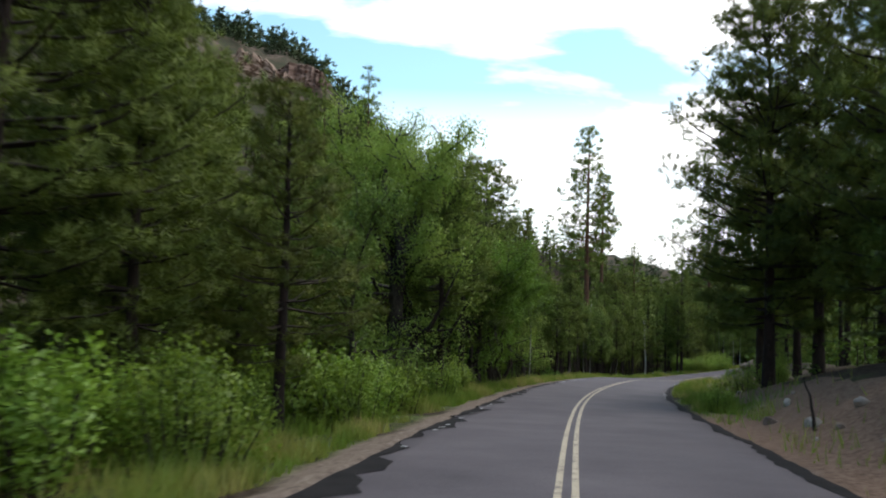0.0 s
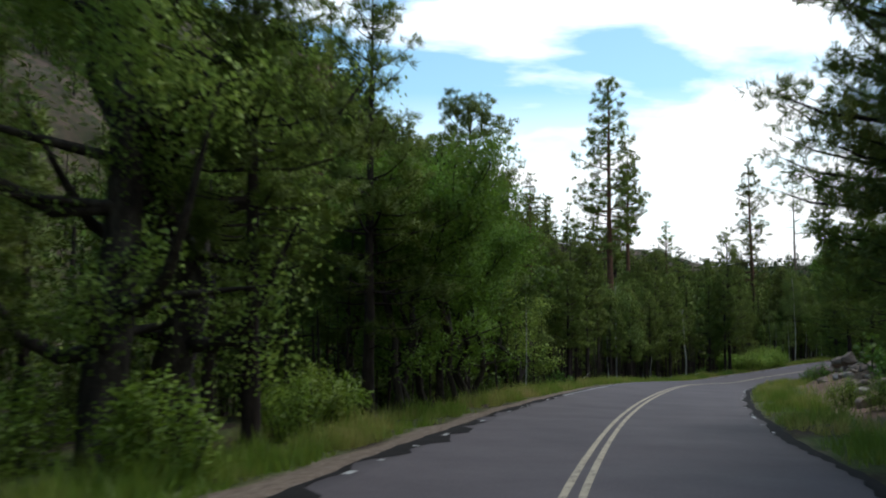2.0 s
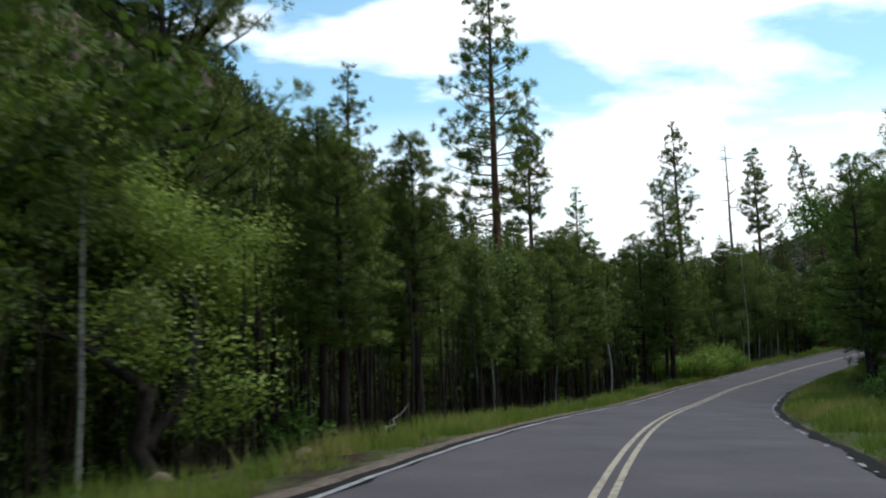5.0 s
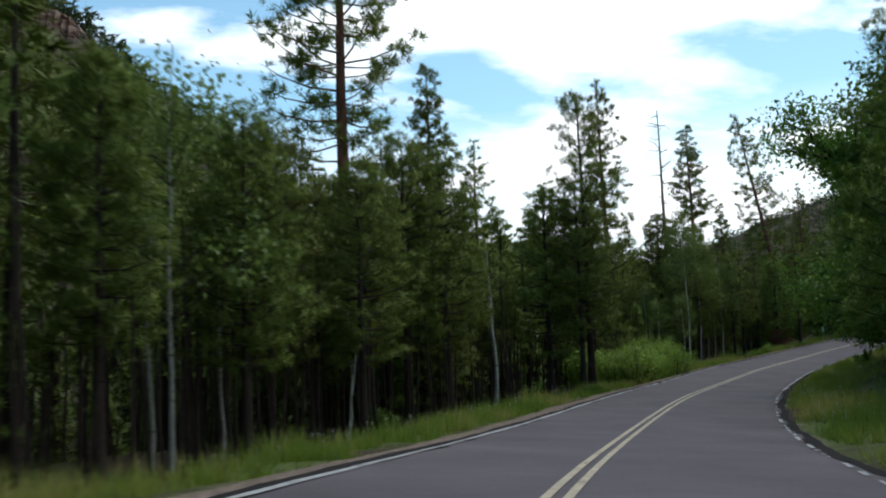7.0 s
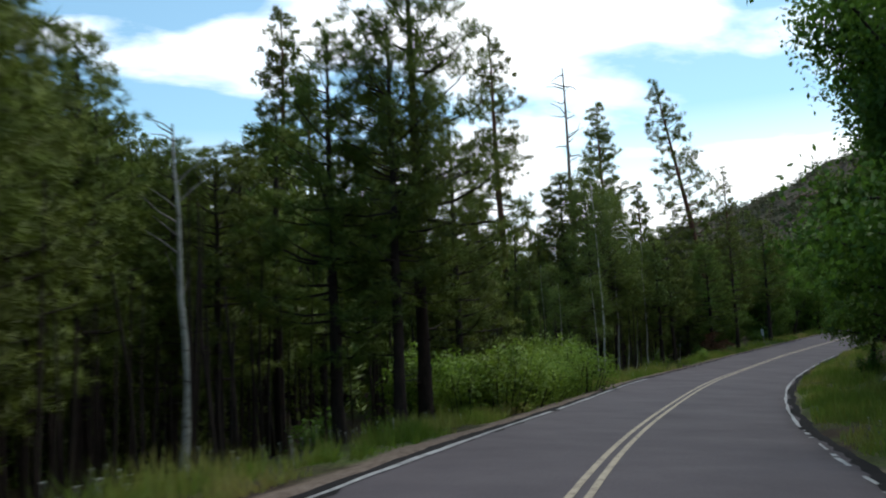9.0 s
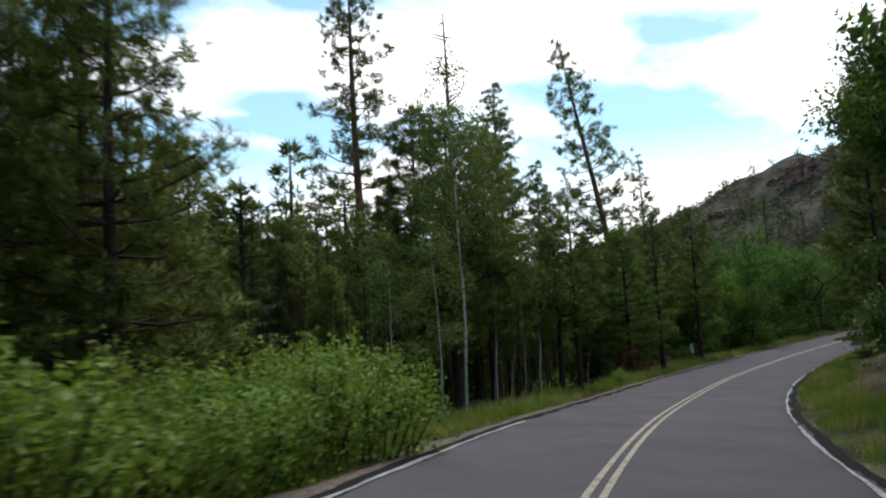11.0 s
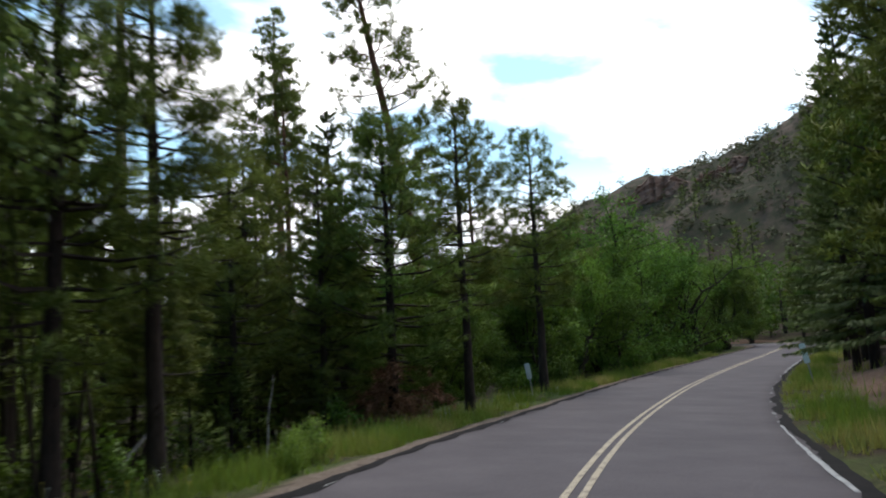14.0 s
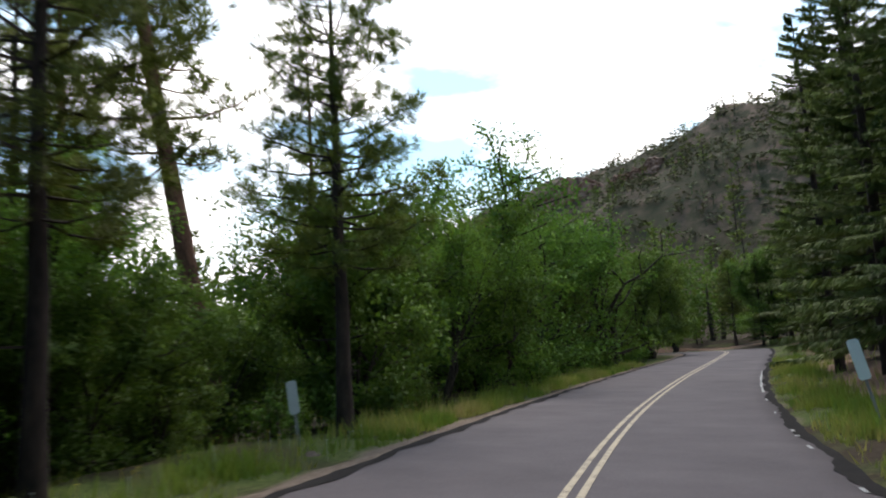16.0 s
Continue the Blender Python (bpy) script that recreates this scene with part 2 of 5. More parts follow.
LEAF_LIGHT = material("pale_leaves", [(0.3, (0.159, 0.245, 0.036)), (0.5, (0.266, 0.357, 0.061)), (0.72, (0.402, 0.476, 0.106))], 0.9, see_through=0.4, hue=0.4)
LEAF_YOUNG = material("young_oak_leaves", [(0.3, (0.10, 0.175, 0.030)), (0.5, (0.165, 0.255, 0.048)), (0.72, (0.26, 0.35, 0.085))], 0.9, see_through=0.4, hue=0.3)
LEAF_ASPEN = material("aspen_leaves", [(0.3, (0.088, 0.131, 0.027)), (0.5, (0.140, 0.194, 0.041)), (0.72, (0.201, 0.257, 0.060))], 0.9, see_through=0.4, hue=0.4)
LEAF_BUSH = material("willow_leaves", [(0.3, (0.123, 0.204, 0.020)), (0.5, (0.192, 0.294, 0.034)), (0.72, (0.278, 0.380, 0.060))], 0.9, see_through=0.42, hue=0.35)
LEAF_DEAD = material("rust_needles", [(0.3, (0.18, 0.085, 0.045)), (0.6, (0.38, 0.21, 0.13))], 2, see_through=0.2)
GRASS = material("grass_blades", [(0.3, (0.118, 0.192, 0.022)), (0.47, (0.197, 0.272, 0.040)), (0.62, (0.369, 0.348, 0.099)), (0.75, (0.491, 0.383, 0.176))], 0.35, see_through=0.35, hue=0.5, per="island")
FAR_TREES = material("far_conifers", [(0.3, (0.030, 0.048, 0.018)), (0.6, (0.062, 0.090, 0.034))], 0.05, see_through=0.15, hue=0.6, per="island")
FAR_SCRUB = material("far_scrub", [(0.3, (0.066, 0.074, 0.036)), (0.6, (0.115, 0.122, 0.060))], 0.05, see_through=0.15, hue=0.6, per="island")
NEEDLES_STAND = material("stand_needles", [(0.3, (0.056, 0.087, 0.013)), (0.5, (0.103, 0.147, 0.022)), (0.7, (0.167, 0.206, 0.034))], 0.16, see_through=0.15, hue=0.3, per="island")
LEAF_STAND = material("stand_leaves", [(0.3, (0.055, 0.102, 0.013)), (0.5, (0.094, 0.160, 0.022)), (0.7, (0.146, 0.223, 0.036))], 0.16, see_through=0.4, hue=0.3, per="island")
STONE = material("brown_rock", [(0.3, (0.10, 0.075, 0.06)), (0.5, (0.22, 0.16, 0.125)), (0.72, (0.36, 0.28, 0.23))], 1.2, 0.95, 0.05, fine=9, hue=0.3)
CLIFF = material("cliff_rock", [(0.3, (0.09, 0.055, 0.042)), (0.5, (0.21, 0.135, 0.102)), (0.72, (0.36, 0.26, 0.20))], 0.10, 0.95, 1.2, fine=0.6, hue=0.3)
PALE_STONE = material("pale_rock", [(0.3, (0.25, 0.21, 0.18)), (0.7, (0.48, 0.43, 0.38))], 3, 0.95, 0.03, fine=14, hue=0.3)
SIGN_GREEN = material("pale_sign_back", [(0.3, (0.74, 0.84, 0.80)), (0.7, (0.80, 0.88, 0.84))], 3, 0.55, fine=30)
SIGN_GREY = material("grey_sign_back", [(0.3, (0.52, 0.54, 0.50)), (0.7, (0.64, 0.66, 0.62))], 3, 0.5, fine=30)
STEEL = material("post_steel", [(0.3, (0.26, 0.26, 0.24)), (0.7, (0.40, 0.40, 0.38))], 8, 0.6, fine=40)
FLOWER_Y = material("yellow_petals", [(0.3, (0.65, 0.48, 0.05)), (0.7, (0.75, 0.60, 0.10))], 30, 0.8)
FLOWER_W = material("white_petals", [(0.3, (0.6, 0.6, 0.55)), (0.7, (0.75, 0.75, 0.70))], 30, 0.8)


def ground_material(name, strip):
    """Forest floor, or (strip) the verge, which goes from gravel beside the asphalt to grass by its UV's u: metres from the asphalt."""
    m = bpy.data.materials.new(name)
    m.use_nodes = True
    t = m.node_tree
    t.nodes.clear()
    pos = node(t, "ShaderNodeTexCoord")
    big, fine = node(t, "ShaderNodeTexNoise", Scale=0.35, Detail=6.0), node(t, "ShaderNodeTexNoise", Scale=7.0, Detail=6.0, Roughness=0.7)
    t.links.new(pos.outputs["Object"], big.inputs["Vector"])
    t.links.new(pos.outputs["Object"], fine.inputs["Vector"])

    def ramp(source, *stops):
        r = node(t, "ShaderNodeValToRGB")
        while len(r.color_ramp.elements) < len(stops):
            r.color_ramp.elements.new(0.5)
        for e, (p, c) in zip(r.color_ramp.elements, stops):
            e.position, e.color = p, (*c, 1)
        t.links.new(source, r.inputs[0])
        return r.outputs[0]

    def blend(fac, a, b):
        x = node(t, "ShaderNodeMixRGB")
        t.links.new(fac, x.inputs[0])
        t.links.new(a, x.inputs[1])
        t.links.new(b, x.inputs[2])
        return x.outputs[0]

    duff = ramp(fine.outputs["Fac"], (0.3, (0.018, 0.013, 0.009)), (0.5, (0.048, 0.034, 0.023)), (0.72, (0.105, 0.075, 0.05)))
    clay = ramp(fine.outputs["Fac"], (0.3, (0.075, 0.046, 0.032)), (0.5, (0.165, 0.105, 0.074)), (0.72, (0.26, 0.18, 0.13)))
    green = ramp(fine.outputs["Fac"], (0.3, (0.035, 0.050, 0.014)), (0.5, (0.080, 0.105, 0.030)), (0.72, (0.15, 0.16, 0.055)))
    if strip:
        uv = node(t, "ShaderNodeUVMap")
        split = node(t, "ShaderNodeSeparateXYZ")
        t.links.new(uv.outputs[0], split.inputs[0])
        gravel = ramp(fine.outputs["Fac"], (0.3, (0.085, 0.062, 0.047)), (0.5, (0.18, 0.135, 0.105)), (0.72, (0.30, 0.24, 0.195)))
        worn = node(t, "ShaderNodeMath")
        worn.operation = "MULTIPLY_ADD"
        worn.inputs[1].default_value, worn.inputs[2].default_value = 1.6, -0.8
        t.links.new(big.outputs["Fac"], worn.inputs[0])
        edge = node(t, "ShaderNodeMath")
        t.links.new(split.outputs[0], edge.inputs[0])
        t.links.new(worn.outputs[0], edge.inputs[1])
        turn = node(t, "ShaderNodeMapRange")
        turn.inputs["From Min"].default_value, turn.inputs["From Max"].default_value = 0.7, 1.05
        t.links.new(edge.outputs[0], turn.inputs["Value"])
        patch = ramp(big.outputs["Fac"], (0.42, (0, 0, 0)), (0.62, (1, 1, 1)))
        soil = node(t, "ShaderNodeMapRange")
        soil.inputs["From Min"].default_value, soil.inputs["From Max"].default_value = 27.0, 34.0
        t.links.new(split.outputs[1], soil.inputs["Value"])
        grown = blend(patch, green, duff)
        if strip == "right":
            # bare soil under the trees at the start, and farther out on the cut as far as the rocks and again past the bend
            cut, end, bare = node(t, "ShaderNodeMapRange"), node(t, "ShaderNodeMapRange"), node(t, "ShaderNodeMath")
            cut.inputs["From Min"].default_value, cut.inputs["From Max"].default_value = 2.9, 3.7
            end.inputs["From Min"].default_value, end.inputs["From Max"].default_value = 100.0, 80.0
            bare.operation = "MULTIPLY"
            again, either = node(t, "ShaderNodeMapRange"), node(t, "ShaderNodeMath")
            again.inputs["From Min"].default_value, again.inputs["From Max"].default_value = 158.0, 172.0
            either.operation = "MAXIMUM"
            t.links.new(split.outputs[1], again.inputs["Value"])
            t.links.new(end.outputs[0], either.inputs[0])
            t.links.new(again.outputs[0], either.inputs[1])
            t.links.new(edge.outputs[0], cut.inputs["Value"])
            t.links.new(split.outputs[1], end.inputs["Value"])
            t.links.new(cut.outputs[0], bare.inputs[0])
            t.links.new(either.outputs[0], bare.inputs[1])
            grown = blend(soil.outputs[0], clay, blend(bare.outputs[0], grown, clay))
        colour = blend(turn.outputs[0], gravel, grown)
    else:
        geo = node(t, "ShaderNodeNewGeometry")
        split, where = node(t, "ShaderNodeSeparateXYZ"), node(t, "ShaderNodeSeparateXYZ")
        t.links.new(geo.outputs["Normal"], split.inputs[0])
        t.links.new(geo.outputs["Position"], where.inputs[0])
        patch = ramp(big.outputs["Fac"], (0.52, (0, 0, 0)), (0.72, (1, 1, 1)))
        floor = blend(patch, duff, green)
        wide = node(t, "ShaderNodeTexNoise", Scale=0.045, Detail=7.0, Roughness=0.65)
        t.links.new(pos.outputs["Object"], wide.inputs["Vector"])
        slope = ramp(wide.outputs["Fac"], (0.36, (0.050, 0.048, 0.027)), (0.47, (0.086, 0.066, 0.045)), (0.57, (0.128, 0.090, 0.068)), (0.70, (0.180, 0.128, 0.100)))
        brush = ramp(fine.outputs["Fac"], (0.3, (0.026, 0.029, 0.015)), (0.7, (0.070, 0.068, 0.040)))
        tufty = node(t, "ShaderNodeTexNoise", Scale=0.28, Detail=8.0, Roughness=0.75)
        t.links.new(pos.outputs["Object"], tufty.inputs["Vector"])
        slope = blend(ramp(tufty.outputs["Fac"], (0.44, (0, 0, 0)), (0.56, (1, 1, 1))), slope, brush)
        high = node(t, "ShaderNodeMapRange")
        high.inputs["From Min"].default_value, high.inputs["From Max"].default_value = 14.0, 34.0
        t.links.new(where.outputs[2], high.inputs["Value"])
        colour = blend(high.outputs[0], floor, slope)
    b = node(t, "ShaderNodeBsdfPrincipled", Roughness=1.0)
    b.inputs["Specular IOR Level"].default_value = 0.1
    bp = node(t, "ShaderNodeBump", Strength=0.8, Distance=0.05)
    t.links.new(fine.outputs["Fac"], bp.inputs["Height"])
    t.links.new(bp.outputs[0], b.inputs["Normal"])
    t.links.new(colour, b.inputs["Base Color"])
    t.links.new(b.outputs[0], node(t, "ShaderNodeOutputMaterial").inputs[0])
    return m


GROUND, VERGE, VERGE_CUT = ground_material("forest_floor", ""), ground_material("verge_soil", "left"), ground_material("bank_soil", "right")

# ---------------------------------------------------------------- mesh helpers
def mesh_of(name, verts, faces, mat, smooth=False):
    me = bpy.data.meshes.new(name)
    me.from_pydata([tuple(v) for v in np.asarray(verts, float).tolist()], [], faces if isinstance(faces, list) else faces.tolist())
    me.materials.append(mat)
    if smooth:
        me.polygons.foreach_set("use_smooth", np.ones(len(me.polygons), bool))
    return me


def part(name, me, parent, label="", kind=""):
    ob = new(name, me)
    ob.parent = parent
    return tagged(ob, label, "", "", kind)


def sheet(cols, rows):
    """Quads of a grid of rows x cols points, row by row."""
    i = np.arange((rows - 1) * (cols - 1))
    a = i // (cols - 1) * cols + i % (cols - 1)
    return np.stack([a, a + 1, a + cols + 1, a + cols], 1)


# ---------------------------------------------------------------- ground and road
def axis(fine_a, fine_b, step, mid_a, mid_b, mid_step, end):
    fine = np.arange(fine_a, fine_b + 0.1, step)
    lo = np.arange(fine_a - mid_step, mid_a - 0.1, -mid_step)[::-1]
    hi = np.arange(fine_b + mid_step, mid_b + 0.1, mid_step)
    out = 1.45 ** np.arange(1, 8)
    out = out / out[-1]
    return np.concatenate([(mid_a - (end + mid_a) * out)[::-1], lo, fine, hi, mid_b + (end - mid_b) * out])


GX, GY = axis(-36, 130, 2, -450, 620, 8, 3000), axis(-30, 262, 2, -200, 830, 8, 3000)
xx, yy = [v.ravel() for v in np.meshgrid(GX, GY)]
zz = terrain(xx, yy)
gs, glat = to_road(xx, yy)
inside = (gs > S[0] - 5) & (gs < S[-1] + 5)
zz = zz - 0.30 * (1 - ease(np.abs(glat), 6.0, 8.0)) * inside
ground = new("ground", mesh_of("ground", np.stack([xx, yy, zz], 1), sheet(len(GX), len(GY)), GROUND, True))
tagged(ground, "brown forest floor of needles, rising to rocky hills", "ground", "", "structure")

RS = np.arange(-40, 296, 0.5)


def ribbon(s, lats, lift, mat, name, uneven=None):
    """A strip along the road. lats: one array for each line of points across."""
    verts = []
    for lat in lats:
        x, y = at_road(s, lat)
        z = np.interp(s, S, RZ) - np.interp(s, S, RB) * lat + lift
        verts.append(np.stack([x, y, z], 1))
    v = np.stack(verts, 1).reshape(-1, 3)
    if uneven is not None:
        v[:, 2] += uneven(v)
    return mesh_of(name, v, sheet(len(lats), len(s)), mat, True)


def ragged(s, seed, size):
    return size * (0.5 * np.sin(s * 0.9 + seed + 2 * np.sin(s * 0.23)) + 0.3 * np.sin(s * 2.7 + seed * 3) + 0.2 * np.sin(s * 6.1 - seed))


edge_l, edge_r = -pave_left(RS) + ragged(RS, 1.0, 0.07), PAVE_R + ragged(RS, 5.0, 0.07)
rows = [edge_l - 0.03, edge_l] + [-pave_left(RS) + 0.5] + [np.full(len(RS), v) for v in (-2.2, -1.5, -0.8, -0.1, 0.1, 0.8, 1.5, 2.2, 3.0)] + [edge_r, edge_r + 0.03]


def slab(v):
    drop = np.zeros(len(v)).reshape(len(RS), -1)
    drop[:, 0] = drop[:, -1] = -0.14
    drop[:, 1:-1] += 0.006 * wobble(v[:, 0], v[:, 1], 1.3, 2.0).reshape(len(RS), -1)[:, 1:-1]
    return drop.ravel()


road = new("road", ribbon(RS, rows, 0.0, ASPHALT, "road", slab))
tagged(road, "worn grey asphalt two-lane road bending through the forest", "road", "", "structure")
part("bitumen_strip", ribbon(RS, [edge_l + 0.004, edge_l + 0.30 - 0.06 * (RS > 140) + ragged(RS, 3, 0.20) * (0.7 + 1.5 * (RS < 48) - 0.1 * (RS > 140))], 0.008, TAR, "bitumen_strip"), road, "dark patched bitumen along the asphalt edge")
part("bitumen_strip", ribbon(RS, [edge_r - 0.26 - ragged(RS, 7, 0.15), edge_r - 0.004], 0.008, TAR, "bitumen_strip"), road, "dark patched bitumen along the asphalt edge")
for lat in (-0.06, 0.15):
    part("yellow_line", ribbon(RS, [np.full(len(RS), lat - 0.048) + ragged(RS, 2 + lat, 0.006), np.full(len(RS), lat + 0.048)], 0.011, YELLOW, "yellow_line"), road, "worn yellow centre line")


def dashes(side, pieces, width=0.10):
    for a, b in pieces:
        s = np.arange(a, b + 0.01, 0.5 if b - a > 1.5 else (b - a) / 3)
        line = 0.27 - pave_left(s) if side < 0 else np.full(len(s), PAVE_R - 0.32)
        part("white_line", ribbon(s, [line - width / 2 + ragged(s, a, 0.035), line + width / 2 + ragged(s, a + 2, 0.03)], 0.013, WHITE, "white_line"), road, "worn white edge line")


rnd = random.Random(4)


def flecks(a, b, gap):
    """Worn bits of a line between a and b, of uneven length and spacing."""
    out = []
    while a < b:
        n = rnd.uniform(0.15, 0.6) * rnd.choice((0.5, 1, 1, 2.2))
        out.append((a, a + n))
        a += n + gap * rnd.choice((0.3, 0.6, 1, 1.7))
    return out


dashes(-1, flecks(16, 58, 2.0) + [(58, 84), (84.3, 132), (132.6, 152)])
dashes(-1, flecks(154, 184, 6.5), 0.05)
dashes(1, flecks(44, 78, 2.2) + flecks(80, 128, 0.7) + [(128.5, 152), (153, 172), (173, 184)] + flecks(185, 214, 2.6) + [(215, 232)], 0.075)


def verge(name, side, label):
    """The strip beside the asphalt: gravel, then rough grass, over the ground sheet."""
    s = np.arange(-40, 296, 0.7)
    outs = np.array([0.0, 0.25, 0.5, 0.8, 1.1, 1.5, 2.0, 2.6, 3.2, 3.8, 4.4, 5.0])
    pave = pave_left(s) if side < 0 else PAVE_R
    verts, uv = [], []
    for o in outs:
        x, y = at_road(s, side * (pave - 0.12 + o))
        z = terrain(x, y) + 0.035 * wobble(x, y, 2.3, 1.0) * min(1, o) + 0.02 * wobble(x, y, 5.7, 3.0) * min(1, o)
        z += -0.035 if o == 0 else (-0.25 if o == outs[-1] else 0.0)
        verts.append(np.stack([x, y, z], 1))
        uv.append(np.stack([np.full(len(s), o if side < 0 else o + 0.9), s], 1))
    v, uv = np.stack(verts, 1).reshape(-1, 3), np.stack(uv, 1).reshape(-1, 2)
    faces = sheet(len(outs), len(s))
    if side < 0:
        faces = faces[:, ::-1]
    me = mesh_of(name, v, faces, VERGE if side < 0 else VERGE_CUT, True)
    layer = me.uv_layers.new(name="UVMap")
    index = np.empty(len(me.loops), int)
    me.loops.foreach_get("vertex_index", index)
    layer.data.foreach_set("uv", uv[index].ravel().astype(np.float32))
    return tagged(new(name, me), label, "verge", "", "structure")


verge("ground_verge_left", -1, "tan gravel shoulder and rough grass beside the asphalt")
verge("ground_verge_right", 1, "grassy soil verge below the cut bank")

# ---------------------------------------------------------------- plants
def facing(me, out):
    """Lets the blades and leaves of a clump shade as one soft mass that faces outwards."""
    if out:
        me.normals_split_custom_set_from_vertices(np.concatenate(out).astype(np.float32))
    return me


class Build:
    """Collects points and faces of one mesh."""

    def __init__(self):
        self.v, self.f, self.n, self.out = [], [], 0, []

    def tube(self, pts, radii, sides=6):
        pts = np.asarray(pts, float)
        d = np.gradient(pts, axis=0)
        d /= np.linalg.norm(d, axis=1)[:, None] + 1e-9
        ref = np.where(np.abs(d[:, 2:3]) > 0.9, [[1.0, 0, 0]], [[0, 0, 1.0]])
        a = np.cross(d, ref)
        a /= np.linalg.norm(a, axis=1)[:, None] + 1e-9
        b = np.cross(d, a)
        ang = np.arange(sides) * 2 * np.pi / sides
        ring = pts[:, None] + np.asarray(radii)[:, None, None] * (np.cos(ang)[None, :, None] * a[:, None] + np.sin(ang)[None, :, None] * b[:, None])
        self.v.append(ring.reshape(-1, 3))
        for i in range(len(pts) - 1):
            for j in range(sides):
                p, q = self.n + i * sides + j, self.n + i * sides + (j + 1) % sides
                self.f.append((p, q, q + sides, p + sides))
        self.n += len(pts) * sides

    def spikes(self, base, way, side, out=None):
        """Pointed blades: base points, vectors to the tips and half widths across, all arrays (n, 3). out: the way each one faces."""
        n = len(base)
        if out is not None:
            side = np.where(np.sum(np.cross(side, way) * out, 1, keepdims=True) < 0, -side, side)
            self.out.append(np.repeat(out, 3, 0))
        self.v.append(np.stack([base - side, base + side, base + way], 1).reshape(-1, 3))
        i = self.n + np.arange(n)[:, None] * 3 + np.arange(3)
        self.f.extend(map(tuple, i.tolist()))
        self.n += 3 * n

    def leaves(self, base, way, side, out=None):
        """Leaves with four corners, widest past the middle and folded a little. out: the way each one faces."""
        n = len(base)
        if out is not None:
            side = np.where(np.sum(np.cross(side, way) * out, 1, keepdims=True) < 0, -side, side)
            self.out.append(np.repeat(out, 4, 0))
        fold = np.cross(way, side)
        fold = fold / (np.linalg.norm(fold, axis=1)[:, None] + 1e-9) * np.linalg.norm(side, axis=1)[:, None] * 0.35
        mid = base + way * 0.5
        self.v.append(np.stack([base, mid + side + fold, base + way, mid - side + fold], 1).reshape(-1, 3))
        i = self.n + np.arange(n)[:, None] * 4 + np.arange(4)
        self.f.extend(map(tuple, i.tolist()))
        self.n += 4 * n

    def mesh(self, name, mat, smooth=False):
        return facing(mesh_of(name, np.concatenate(self.v), self.f, mat, smooth or bool(self.out)), self.out)


def unit(v):
    return v / (np.linalg.norm(v, axis=-1, keepdims=True) + 1e-9)


def trunk_line(rng, h, bend=0.02, n=9, lean=0.0):
    t = np.linspace(0, 1, n)
    wob = np.cumsum(rng.normal(0, bend * h / n, (n, 2)), 0)
    wob -= wob[0]
    pts = np.stack([wob[:, 0] + lean * h * t, wob[:, 1], h * t], 1)
    pts[0, 2] = -0.35
    return pts


def along(pts, t):
    u = np.linspace(0, 1, len(pts))
    return np.array([np.interp(t, u, pts[:, k]) for k in range(3)]).T


def tufts(b, rng, at, way, size, blades, width):
    """Bunches of needles at the points at, each a rounded brush that opens along its way."""
    n = len(at)
    w = unit(way)[:, None]
    d = unit(rng.normal(0, 0.8, (n, blades, 3)) + w + np.array([0, 0, 0.3]))
    length = size * rng.uniform(0.65, 1.1, (n, blades, 1))
    base = np.repeat(at[:, None], blades, 1) + d * length * 0.08 + rng.normal(0, size * 0.16, (n, blades, 3))
    side = unit(np.cross(d, rng.normal(0, 1, (n, blades, 3)))) * width * rng.uniform(0.7, 1.3, (n, blades, 1))
    out = unit(d * 0.55 + w * 0.75 + np.array([0, 0, 0.45]) + rng.normal(0, 0.12, (n, blades, 3)))
    b.spikes(base.reshape(-1, 3), (d * length).reshape(-1, 3), side.reshape(-1, 3), out.reshape(-1, 3))


def thing(name, label, category, group):
    return tagged(new(name), label, category, group)


